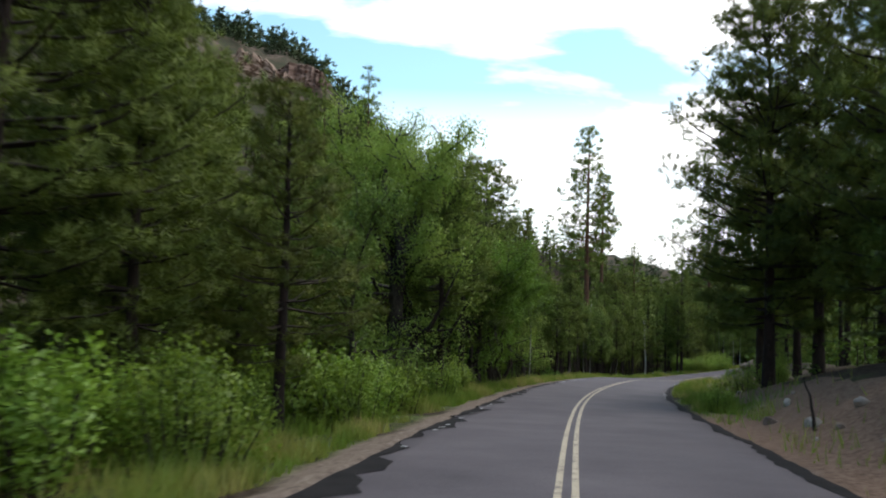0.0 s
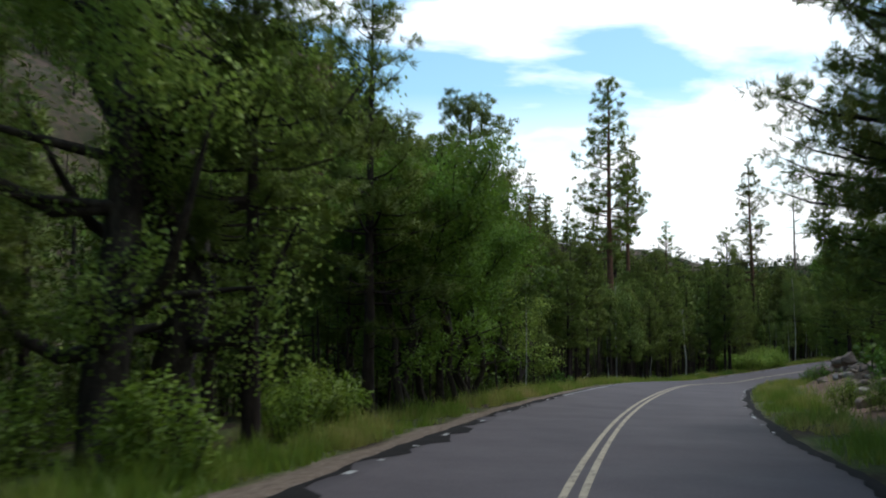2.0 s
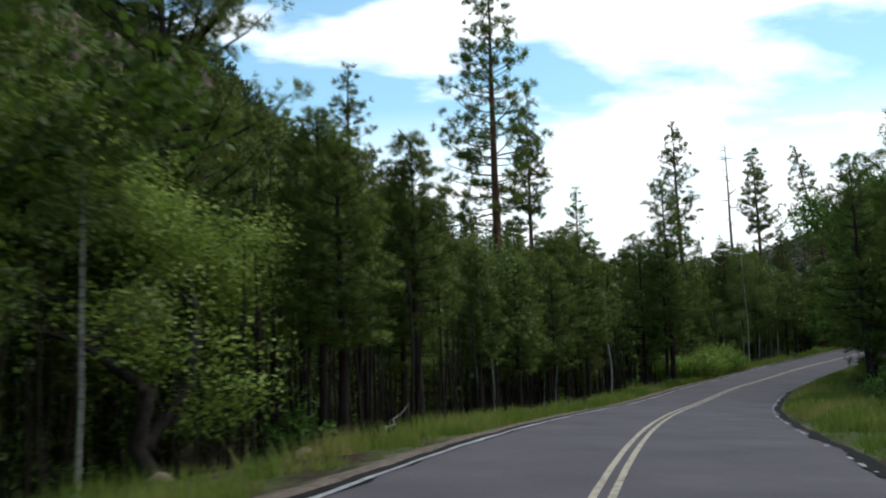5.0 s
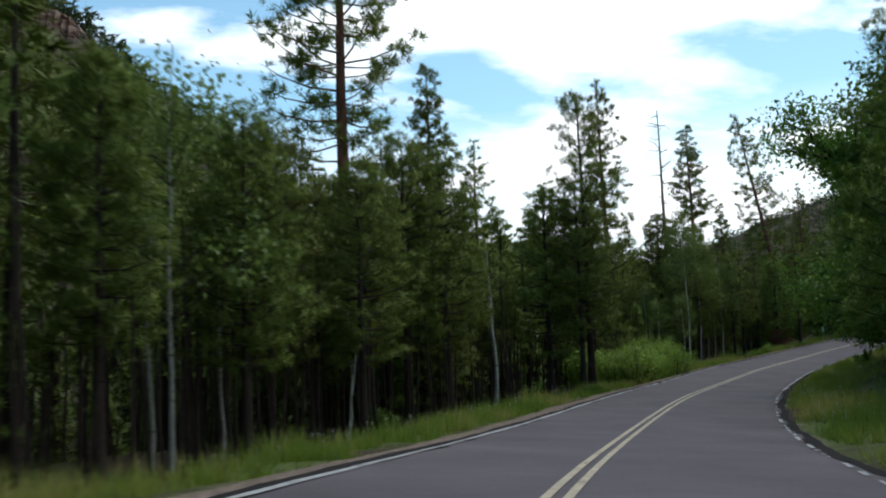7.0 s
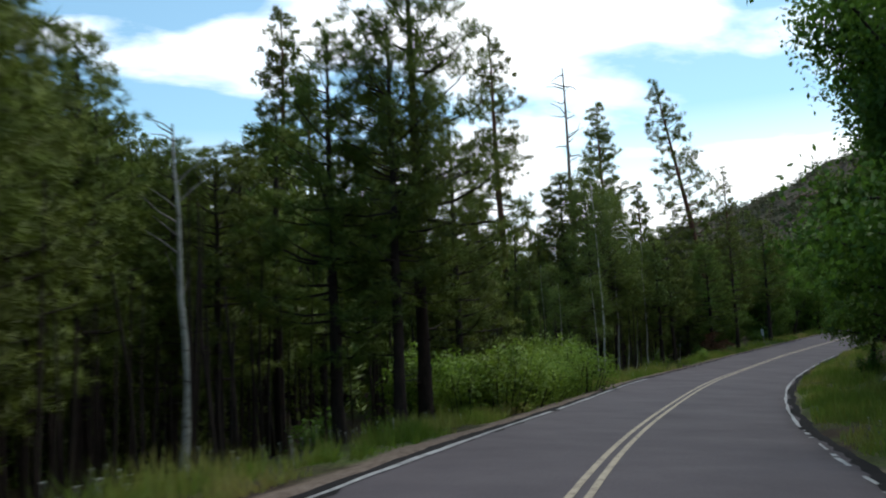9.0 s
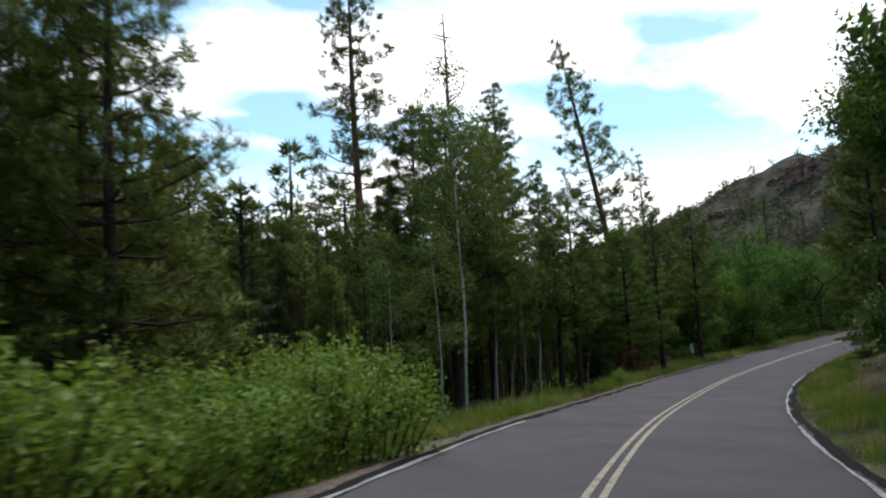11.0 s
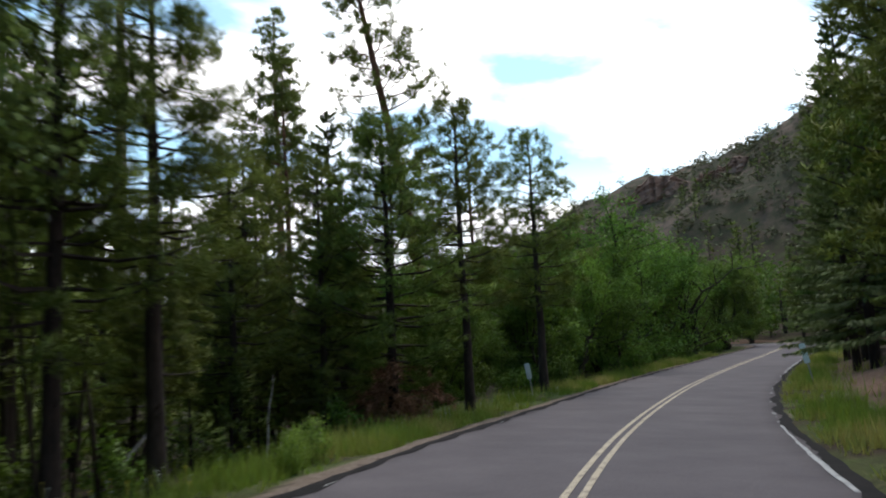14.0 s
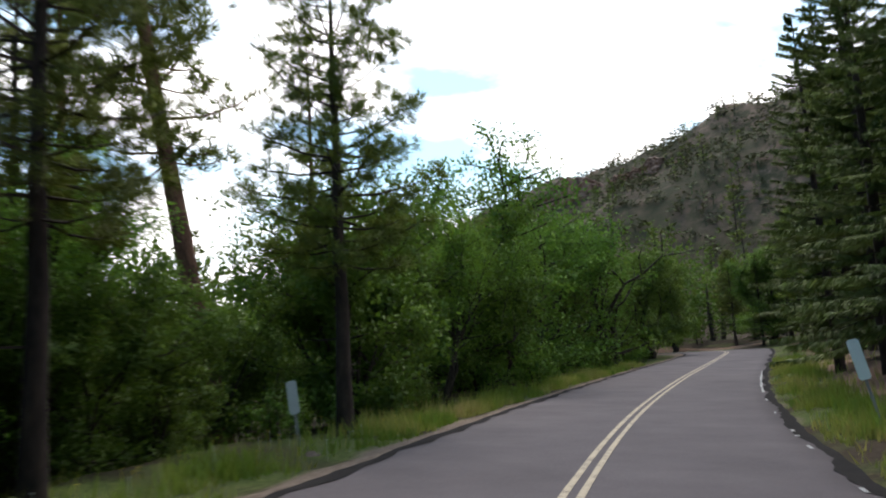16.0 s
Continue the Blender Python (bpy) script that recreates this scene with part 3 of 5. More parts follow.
def pine(seed, h, clear, spread, whorls, per, twigs, size, blades, width, bark, label, shape=0.75, droop=0.0, group="pines", bare=0.0, needles=None, name="pine_tree", dead=0.25, rust=0.0):
    """A pine: clear = share of bare trunk, spread = longest limb, per = limbs a whorl, twigs = needle bunches a limb."""
    rng = np.random.default_rng(seed)
    tree = thing(name, label, "tree", group)
    line = trunk_line(rng, h, 0.018)
    r0 = 0.0125 * h + 0.03
    t = np.linspace(0, 1, len(line))
    wood = Build()
    rad = r0 * (1 - t) ** 0.8 + 0.015
    rad[0] *= 1.25
    wood.tube(line, rad, 8)
    part("trunk", wood.mesh("trunk", bark, True), tree, "rough brown bark")
    limbs, crown, dry = Build(), Build(), Build()
    at, ways = [], []
    if rust:
        # dead limbs that hang round the foot of the crown, with their needles still on
        for k in range(20):
            a, ln = rng.uniform(0, 6.28), spread * rng.uniform(0.3, 0.6)
            root = along(line, rng.uniform(0.07, rust))
            c = np.array([root, root + np.array([math.cos(a), math.sin(a), 0.0]) * ln * 0.6, root + np.array([math.cos(a) * ln, math.sin(a) * ln, -0.3 * ln])])
            limbs.tube(c, [0.03, 0.02, 0.008], 4)
            tufts(dry, rng, along(c, rng.uniform(0.3, 1.0, 18)) + rng.normal(0, 0.16, (18, 3)), np.tile([0, 0, -1.0], (18, 1)), 0.3, 16, 0.014)
    for i in range(whorls):
        u = (i + rng.uniform(0, 0.9)) / whorls
        ht = clear + (1 - clear) * u
        reach = spread * ((1 - u) ** shape) * (0.55 + 0.45 * min(1, u / 0.25)) + 0.25
        turn = rng.uniform(0, 6.28)
        for k in range(per):
            if rng.random() < bare:
                continue
            a = turn + k * 6.28 / per + rng.uniform(-0.5, 0.5)
            ln = reach * rng.uniform(0.55, 1.15)
            rise = -0.12 - droop + 0.75 * u + rng.uniform(-0.15, 0.15)
            root = along(line, ht)
            d = np.array([math.cos(a), math.sin(a), rise])
            tip = np.array([0, 0, 0.22 * ln * (1 if droop < 0.2 else -0.6)])
            c = np.array([root, root + d * ln * 0.4, root + d * ln * 0.75 + tip * 0.4, root + d * ln + tip])
            thick = 0.012 + 0.016 * ln
            limbs.tube(c, [thick, thick * 0.75, thick * 0.5, 0.008], 3)
            m = max(3, int(twigs * ln / spread + rng.uniform(0, 2)))
            # the needles gather in flat pads along the outer limb
            pads = 1 + min(5, int(ln / 0.75))
            spots = np.concatenate([[1.0], rng.uniform(0.34, 0.85, pads - 1)])
            middles = along(c, spots) + rng.normal(0, 1, (pads, 3)) * np.array([1, 1, 0.3]) * 0.16 * ln * (1.1 - spots)[:, None]
            mine = rng.integers(0, pads, m)
            off = unit(rng.normal(0, 1, (m, 3))) * rng.uniform(0, 1, (m, 1)) ** 0.5 * np.array([1, 1, 0.5]) * (0.24 + 0.10 * ln)
            at.append(middles[mine] + off)
            ways.append(unit(off) + d * 0.7 + np.array([0, 0, 0.25]))
    # a few dead stubs under the crown
    for k in range(int(dead * h)):
        ht = clear * rng.uniform(0.35, 1.0)
        a, ln = rng.uniform(0, 6.28), rng.uniform(0.4, 1.3)
        root = along(line, ht)
        d = np.array([math.cos(a), math.sin(a), rng.uniform(-0.3, 0.2)])
        limbs.tube([root, root + d * ln * 0.5, root + d * ln + np.array([0, 0, 0.1])], [0.03, 0.02, 0.006], 3)
    top = along(line, np.linspace(0.93, 1.0, 6))
    at.append(top)
    ways.append(np.tile([0, 0, 1.0], (6, 1)))
    tufts(crown, rng, np.concatenate(at), np.concatenate(ways), size, blades, width)
    part("branchwork", limbs.mesh("branchwork", bark), tree, "", "stuff")
    part("crown", crown.mesh("crown", needles or NEEDLES), tree, "green needles in bunches")
    if rust:
        part("dead_spray", dry.mesh("dead_spray", LEAF_DEAD), tree, "rust-brown dead needles hanging near the ground", "stuff")
    return tree


def fir(seed, h, spread, clear, label, whorls=30, group="firs", low_dead=0.0, name="fir_tree"):
    """A fir: flat drooping sprays in tiers down to low on the trunk."""
    rng = np.random.default_rng(seed)
    tree = thing(name, label, "tree", group)
    line = trunk_line(rng, h, 0.008)
    t = np.linspace(0, 1, len(line))
    wood, limbs, crown, rust = Build(), Build(), Build(), Build()
    wood.tube(line, (0.013 * h + 0.02) * (1 - t) ** 0.9 + 0.012, 8)
    part("trunk", wood.mesh("trunk", BARK_PINE, True), tree, "dark bark")
    for i in range(whorls):
        u = (i + rng.uniform(0, 0.8)) / whorls
        reach = spread * (1 - u) ** 0.9 + 0.2
        per = 6
        for k in range(per):
            a = rng.uniform(0, 6.28) if k else i * 2.4
            ln = reach * rng.uniform(0.6, 1.1)
            root = along(line, clear + (1 - clear) * u)
            d = np.array([math.cos(a), math.sin(a), 0.05 - 0.35 * (1 - u) + 0.5 * u])
            c = np.array([root, root + d * ln * 0.5, root + d * ln + np.array([0, 0, 0.10 * ln])])
            limbs.tube(c, [0.012 + 0.01 * ln, 0.012, 0.004], 3)
            m = int(64 + 84 * ln / spread)
            tt = rng.uniform(0.2, 1.0, m)
            p = along(c, tt)
            across = np.array([-math.sin(a), math.cos(a), 0])
            hand = rng.choice([-1, 1], m)[:, None]
            way = unit(d * 0.9 + across * hand * 0.8 + rng.normal(0, 0.2, (m, 3)) + np.array([0, 0, -0.25])) * (0.14 + 0.15 * ln * (1.15 - tt)[:, None])
            side = unit(np.cross(way, [0, 0, 1.0]) + rng.normal(0, 0.25, (m, 3))) * rng.uniform(0.013, 0.027, (m, 1))
            out = unit(d * 0.5 + across * hand * 0.25 + np.array([0, 0, 0.8]) + rng.normal(0, 0.15, (m, 3)))
            (rust if (u < low_dead and rng.random() < 0.7) else crown).spikes(p, way, side, out)
            (rust if (u < low_dead and rng.random() < 0.7) else crown).spikes(p, way * 0.7 + np.array([0, 0, -0.12]), side, out)
    part("branchwork", limbs.mesh("branchwork", BARK_PINE), tree, "", "stuff")
    part("crown", crown.mesh("crown", NEEDLES_FIR), tree, "dark green drooping sprays")
    if rust.n:
        part("dead_spray", rust.mesh("dead_spray", LEAF_DEAD), tree, "rust-brown dead branches near the ground", "stuff")
    return tree


def grow(rng, limbs, tips, p, d, ln, r, depth, up=0.25, kids=3):
    """Branches that fork; the ends gather in tips."""
    q = p + d * ln * 0.5 + rng.normal(0, 0.06 * ln, 3)
    e = p + d * ln + rng.normal(0, 0.08 * ln, 3)
    limbs.tube([p, q, e], [r, r * 0.8, r * 0.55], 6 if depth > 1 else 4)
    if depth <= 2:
        tips.append((q, d))
    if depth == 0:
        tips.append((e, d))
        return
    for k in range(kids if depth > 1 else kids + 1):
        n = unit(d * 0.75 + rng.normal(0, 0.55, 3) + np.array([0, 0, up]))
        grow(rng, limbs, tips, e if k else q, n, ln * rng.uniform(0.6, 0.85), r * 0.55, depth - 1, up, kids)
    tips.append((e, d))


def broadleaf(seed, h, stems, leaf, leaf_mat, bark, label, clump=0.75, count=80, size=0.13, lean=0.3, depth=3, first=0.3, up=0.25, group="broadleaf trees", name="oak_tree", hang=0.0, squash=0.75, thick=0.02, kids=3, low=5, span=1.0, crooked=0):
    """A broadleaf tree of one or more stems that fork into limbs, with leaves in clumps at the ends."""
    rng = np.random.default_rng(seed)
    tree = thing(name, label, "tree", group)
    wood, limbs, crown, tips = Build(), Build(), Build(), []
    for k in range(stems):
        a = rng.uniform(0, 6.28)
        off = np.array([math.cos(a), math.sin(a), 0]) * (0.3 if stems > 1 else 0)
        d = unit(np.array([math.cos(a) * lean, math.sin(a) * lean, 1.0]))
        r = thick * h * (1.0 if stems == 1 else 0.6)
        foot = off + np.array([0, 0, -0.3])
        n = 5
        pts = [foot + d * (h * first + 0.3) * j / (n - 1) + (rng.normal(0, 0.02 * h, 3) * np.array([1, 1, 0]) if j else 0) for j in range(n)]
        wood.tube(pts, r * np.array([1.4, 1.05, 0.95, 0.85, 0.75]), 8)
        for j in range(low):
            q = along(np.array(pts), rng.uniform(0.3, 1.0))
            w2 = unit(rng.normal(0, 1, 3) * np.array([1, 1, 0.2]) + np.array([0, 0, 0.25]))
            ln = h * rng.uniform(0.1, 0.24)
            limbs.tube([q, q + w2 * ln * 0.5, q + w2 * ln], [r * 0.3, r * 0.2, 0.01], 4)
            tips += [(q + w2 * ln, w2), (q + w2 * ln * 0.6, w2)]
        for j in range(crooked):
            # heavy bare limbs that reach out, sag and turn up again
            q = along(np.array(pts), 0.35 + 0.13 * j)
            turn, ln = a + 1.3 + 2.4 * j, h * rng.uniform(0.16, 0.26)
            out = np.array([math.cos(turn), math.sin(turn), 0])
            bow = [q, q + out * ln * 0.35 - np.array([0, 0, 0.05 * ln]), q + out * ln * 0.65 + np.array([0, 0, 0.08 * ln]), q + out * ln * 0.85 + np.array([0, 0, 0.32 * ln]), q + out * ln * 1.15 + np.array([0, 0, 0.75 * ln])]
            limbs.tube(bow, r * np.array([0.42, 0.36, 0.28, 0.18, 0.06]), 7)
            tips.append((bow[-1], out))
        for j in range(3):
            n2 = unit(d * 0.8 + rng.normal(0, 0.45, 3) + np.array([0, 0, up]))
            grow(rng, limbs, tips, pts[-1 if j else -2], n2, h * (1 - first) * rng.uniform(0.34, 0.46) * span, r * 0.6, depth - 1, up, kids)
    for e, d in tips:
        m = int(count * rng.uniform(0.6, 1.3))
        g = rng.normal(0, 1, (m, 3))
        g = unit(g) * rng.uniform(0.1, 1.0, (m, 1)) ** 0.85 * clump * rng.uniform(0.7, 1.25) * np.array([1, 1, squash])
        g[:, 2] -= hang * rng.uniform(0, 1, m) ** 2
        way = unit(g * 0.6 + rng.normal(0, 0.5, (m, 3)) + np.array([0, 0, -0.15 - hang * 0.4])) * size * rng.uniform(0.7, 1.3, (m, 1))
        side = unit(np.cross(way, rng.normal(0, 0.6, (m, 3)) + np.array([0, 0, 0.8]))) * size * 0.33 * rng.uniform(0.8, 1.2, (m, 1))
        crown.leaves(e + g, way, side, unit(unit(g) * 0.8 + unit(e * np.array([1, 1, 0])) * 0.25 + np.array([0, 0, 0.4]) + rng.normal(0, 0.28, (m, 3))))
    part("trunk", wood.mesh("trunk", bark, True), tree, "furrowed grey-brown bark" if bark == BARK_OAK else "pale smooth bark")
    part("branchwork", limbs.mesh("branchwork", bark, True), tree, "", "stuff")
    part("crown", crown.mesh("crown", leaf_mat), tree, leaf)
    return tree


def aspen(seed, h, label, leafy=1.0, group="aspens", dead=False, boughs=26, reach=1.7, girth=1.0):
    """A slender white-barked tree with a narrow crown, or a dead one with bare twigs."""
    rng = np.random.default_rng(seed)
    tree = thing("aspen_tree", label, "tree", group)
    line = trunk_line(rng, h, 0.045)
    t = np.linspace(0, 1, len(line))
    wood, limbs, crown = Build(), Build(), Build()
    wood.tube(line, (0.0045 * h + 0.02) * girth * (1 - t * 0.8), 8)
    for k in range(boughs if not dead else 12):
        u = rng.uniform(0.35 if not dead else 0.45, 0.98)
        a, ln = rng.uniform(0, 6.28), (reach if not dead else 0.9) * (1.1 - u) + 0.35
        root = along(line, u)
        d = np.array([math.cos(a), math.sin(a), rng.uniform(0.3, 0.9)])
        end = root + d * ln
        limbs.tube([root, root + d * ln * 0.5 + rng.normal(0, 0.05, 3), end], [0.02, 0.014, 0.005], 4)
        if dead:
            continue
        m = int(95 * leafy)
        g = rng.normal(0, 0.36, (m, 3)) + d * ln * rng.uniform(-0.2, 0.15, (m, 1))
        way = unit(rng.normal(0, 1, (m, 3)) + np.array([0, 0, -0.5])) * rng.uniform(0.09, 0.15, (m, 1))
        side = unit(np.cross(way, rng.normal(0, 1, (m, 3)))) * 0.05
        crown.leaves(end + g, way, side, unit(unit(g) * 0.7 + np.array([0, 0, 0.4]) + rng.normal(0, 0.35, (m, 3))))
    part("trunk", wood.mesh("trunk", BARK_WHITE, True), tree, "white bark with dark scars")
    part("branchwork", limbs.mesh("branchwork", BARK_OAK if not dead else DEADWOOD), tree, "", "stuff")
    if not dead:
        part("crown", crown.mesh("crown", LEAF_ASPEN), tree, "small grey-green leaves")
    return tree


def snag(seed, h, label):
    """A dead standing trunk with broken bare limbs."""
    rng = np.random.default_rng(seed)
    tree = thing("dead_tree", label, "tree", "dead trees")
    line = trunk_line(rng, h, 0.015)
    t = np.linspace(0, 1, len(line))
    wood, limbs = Build(), Build()
    wood.tube(line, (0.0125 * h) * (1 - t * 0.85), 8)
    for k in range(34):
        u = rng.uniform(0.4, 0.99)
        a, ln = rng.uniform(0, 6.28), rng.uniform(0.4, 1.9)
        root = along(line, u)
        d = np.array([math.cos(a), math.sin(a), rng.uniform(-0.3, 0.9)])
        limbs.tube([root, root + d * ln * 0.5 + rng.normal(0, 0.15, 3), root + d * ln + rng.normal(0, 0.25, 3)], [0.06, 0.04, 0.015], 4)
    part("trunk", wood.mesh("trunk", SNAGWOOD, True), tree, "weathered brown-grey wood")
    part("branchwork", limbs.mesh("branchwork", SNAGWOOD), tree, "", "stuff")
    return tree


def shrub(seed, h, w, leaf_mat, label, stems=20, count=150, size=0.082, group="shrubs"):
    """A many-stemmed bush with leaves to the ground."""
    rng = np.random.default_rng(seed)
    bush = thing("bush", label, "bush", group)
    wood, crown = Build(), Build()
    for k in range(stems):
        a, out = rng.uniform(0, 6.28), rng.uniform(0.05, 1.0) ** 0.7
        foot = np.array([math.cos(a), math.sin(a), 0]) * 0.25 * w * out + np.array([0, 0, -0.2])
        tip = np.array([math.cos(a) * w * 0.48 * out, math.sin(a) * w * 0.48 * out, h * (1.0 - 0.45 * out ** 2) * rng.uniform(0.72, 1.1)])
        mid = foot * 0.5 + tip * 0.5 + rng.normal(0, 0.12, 3) + np.array([0, 0, 0.1 * h])
        c = np.array([foot, mid, tip])
        wood.tube(c, [0.022, 0.014, 0.005], 4)
        m = int(count * rng.uniform(0.8, 1.2))
        tt = rng.uniform(0.15, 1.02, m)
        p = along(c, tt) + rng.normal(0, 0.17, (m, 3)) * (0.55 + 0.5 * (1 - tt))[:, None] * (h / 1.6)
        way = unit(rng.normal(0, 1.0, (m, 3)) + np.array([0, 0, 0.15])) * size * rng.uniform(0.7, 1.4, (m, 1))
        side = unit(np.cross(way, rng.normal(0, 0.5, (m, 3)) + np.array([0, 0, 0.9]))) * size * 0.36
        round_ = unit(p - np.array([0, 0, 0.35 * h])) * 0.6 + unit(p - along(c, tt)) * 0.5
        crown.leaves(p, way, side, unit(round_ + np.array([0, 0, 0.3]) + rng.normal(0, 0.3, (m, 3))))
    part("branchwork", wood.mesh("branchwork", BARK_OAK), bush, "", "stuff")
    part("foliage", crown.mesh("foliage", leaf_mat), bush, "small bright green leaves" if leaf_mat == LEAF_BUSH else "")
    return bush


# ---------------------------------------------------------------- one of each kind; the rest are copies
TALL = [lambda k=k, c=c, sp=sp, sh=sh, lab=lab: pine(10 + k, 30, c, sp, 34, 4, 24, 0.44, 18, 0.026, BARK_RED, lab, shape=sh, group="tall pines", bare=0.27)
        for k, (c, sp, sh, lab) in enumerate([(0.40, 4.4, 0.68, "tall open-crowned ponderosa pine standing above the forest"), (0.30, 4.5, 0.8, "tall dark ponderosa pine with tiered limbs"),
                                              (0.5, 3.2, 0.68, "tall thin ponderosa pine with a high crown"), (0.22, 4.6, 0.8, "tall pointed pine above the forest edge")])]
BROAD = [lambda k=k, c=c, sp=sp: pine(20 + k, 18, c, sp, 30, 5, 84, 0.27, 18, 0.0125, BARK_PINE, "big dark ponderosa pine with wide limbs on the cut bank", shape=0.42, group="pines on the bank", bare=0.1)
         for k, (c, sp) in enumerate([(0.2, 5.2), (0.14, 4.8)])]
MID = [lambda k=k, c=c, sp=sp, sh=sh, lab=lab: pine(30 + k, 13, c, sp, 21, 5, 40, 0.26, 16, 0.0135, BARK_PINE, lab, shape=sh, group="roadside pines", droop=0.05)
       for k, (c, sp, sh, lab) in enumerate([(0.20, 3.0, 0.8, "dark green pine with limbs low on its trunk"), (0.30, 2.8, 0.52, "dark pine with a bare lower trunk"),
                                             (0.08, 3.2, 0.75, "bushy young pine branched to the ground"), (0.34, 2.2, 0.65, "slim pine with a bare dark trunk")])]
NEAR = [lambda k=k, c=c, sp=sp, sh=sh, lab=lab: pine(40 + k, 13, c, sp, 25, 4, 40, 0.25, 18, 0.0115, BARK_PINE, lab, shape=sh, group="roadside pines", droop=0.05, bare=0.12)
        for k, (c, sp, sh, lab) in enumerate([(0.22, 2.9, 0.68, "ponderosa pine with brushes of needles on dark limbs"), (0.32, 2.5, 0.6, "open ponderosa pine with a bare dark trunk beside the road"), (0.08, 3.0, 0.7, "young pine with soft needles down to the bushes")])]
RUSTY = [lambda: pine(48, 12, 0.16, 3.4, 24, 5, 58, 0.25, 16, 0.013, BARK_PINE, "green pine with rust-brown dead lower branches", shape=0.7, group="roadside pines", droop=0.1, bare=0.1, rust=0.2)]
FIR = [lambda k=k, h=h, sp=sp, c=c, ld=ld, lab=lab: fir(70 + k, h, sp, c, lab, low_dead=ld) for k, (h, sp, c, ld, lab) in enumerate([
    (14, 3.1, 0.12, 0.0, "dark fir with drooping tiers of branches"), (11, 2.8, 0.04, 0.15, "dark fir with rust-brown dead lower branches"), (16, 3.4, 0.10, 0.0, "tall narrow fir with feathery tips")])]
OAK = [lambda k=k, a=a: broadleaf(90 + k, *a, 0.70, 74, 0.135, 0.2, 3, 0.2, 0.35, span=0.85, low=8) for k, a in enumerate([
    (8.5, 2, "lobed mid-green leaves", LEAF_OAK, BARK_OAK, "leafy green oak at the edge of the forest"),
    (9.5, 1, "lobed mid-green leaves", LEAF_OAK, BARK_OAK, "round-crowned green oak beside the road"),
    (7.0, 3, "fresh green leaves", LEAF_OAK, BARK_OAK, "several-stemmed green oak with thin trunks")])]
FAROAK = [lambda k=k, a=a: broadleaf(90 + k, *a, 0.78, 42, 0.14, 0.2, 3, 0.18, 0.35, span=0.85, low=11) for k, a in enumerate([
    (8.5, 2, "mid-green leaves", LEAF_OAK, BARK_OAK, "leafy green oak in the row beyond the bend"),
    (9.5, 1, "mid-green leaves", LEAF_OAK, BARK_OAK, "round-crowned green oak beyond the bend")])]
GREEN = [lambda k=k, a=a: broadleaf(95 + k, *a, 0.66, 125, 0.085, 0.2, 3, 0.34, 0.35, span=0.85, low=3) for k, a in enumerate([
    (9.0, 2, "bright fresh green leaves", LEAF_GREEN, BARK_OAK, "bright green oak leaning out of the forest edge"),
    (8.0, 3, "bright fresh green leaves", LEAF_GREEN, BARK_OAK, "bright green oak with several thin dark stems")])]
DARK = [lambda k=k: broadleaf(190 + k, 11.0, 1, "dense dark green leaves", LEAF_OAK, BARK_OAK, "tall dense dark green oak on the bank", 0.78, 240, 0.115, 0.1, 3, 0.2, 0.6, span=0.6, low=20) for k in range(2)]
COTTON = [lambda: aspen(135, 14, "tall full-leaved aspen with a pale trunk", leafy=1.5, boughs=50, reach=3.2)]
PALE = [lambda: broadleaf(110, 8.2, 2, "pale drooping leaf sprays", LEAF_LIGHT, BARK_OAK, "pale green oak with drooping outer sprays", 0.70, 300, 0.080, 0.35, 3, 0.42, 0.10, "broadleaf trees", "oak_tree", 0.55, low=3)]
OLD = [lambda k=k: broadleaf(120 + k, 12.5, 1, "light green leaves in hanging clumps", LEAF_LIGHT, BARK_OAK, "old gnarled oak with a thick leaning trunk", 0.64, 190, 0.078, 0.2, 4, 0.40, 0.3, "broadleaf trees", "oak_tree", 0.55, 0.75, 0.024, 2, 9, 0.72, 4) for k in range(2)]
YOUNG = [lambda: broadleaf(117, 7.8, 1, "small light green leaves", LEAF_YOUNG, BARK_OAK, "young light green oak with a thin pale stem", 0.55, 100, 0.075, 0.12, 3, 0.3, 0.45, "broadleaf trees", "oak_tree", 0.35, 0.8, 0.011, 3, 16, 0.62)]
ASPEN = [lambda k=k, h=h: aspen(130 + k, h, "slender white-barked aspen beside the road", girth=1.0) for k, h in enumerate((10.0, 8.0, 12.0))]
BARE = [lambda: aspen(140, 7.4, "dead white aspen with bare twigs", dead=True, girth=2.1)]
SNAG = [lambda: snag(150, 26, "dead brown-grey snag with broken limbs above the forest")]
BUSH = [lambda k=k, h=h, w=w: shrub(160 + k, h, w, LEAF_BUSH, "bright green willow bush beside the road", group="willow bushes") for k, (h, w) in enumerate(((1.9, 2.4), (1.5, 2.0), (2.3, 2.2)))]
SCRUB = [lambda k=k: shrub(170 + k, 1.6, 2.0, LEAF_OAK, "low dark green oak scrub under the trees", 12, 75, 0.13, "undergrowth") for k in range(2)]
BUILT = {}


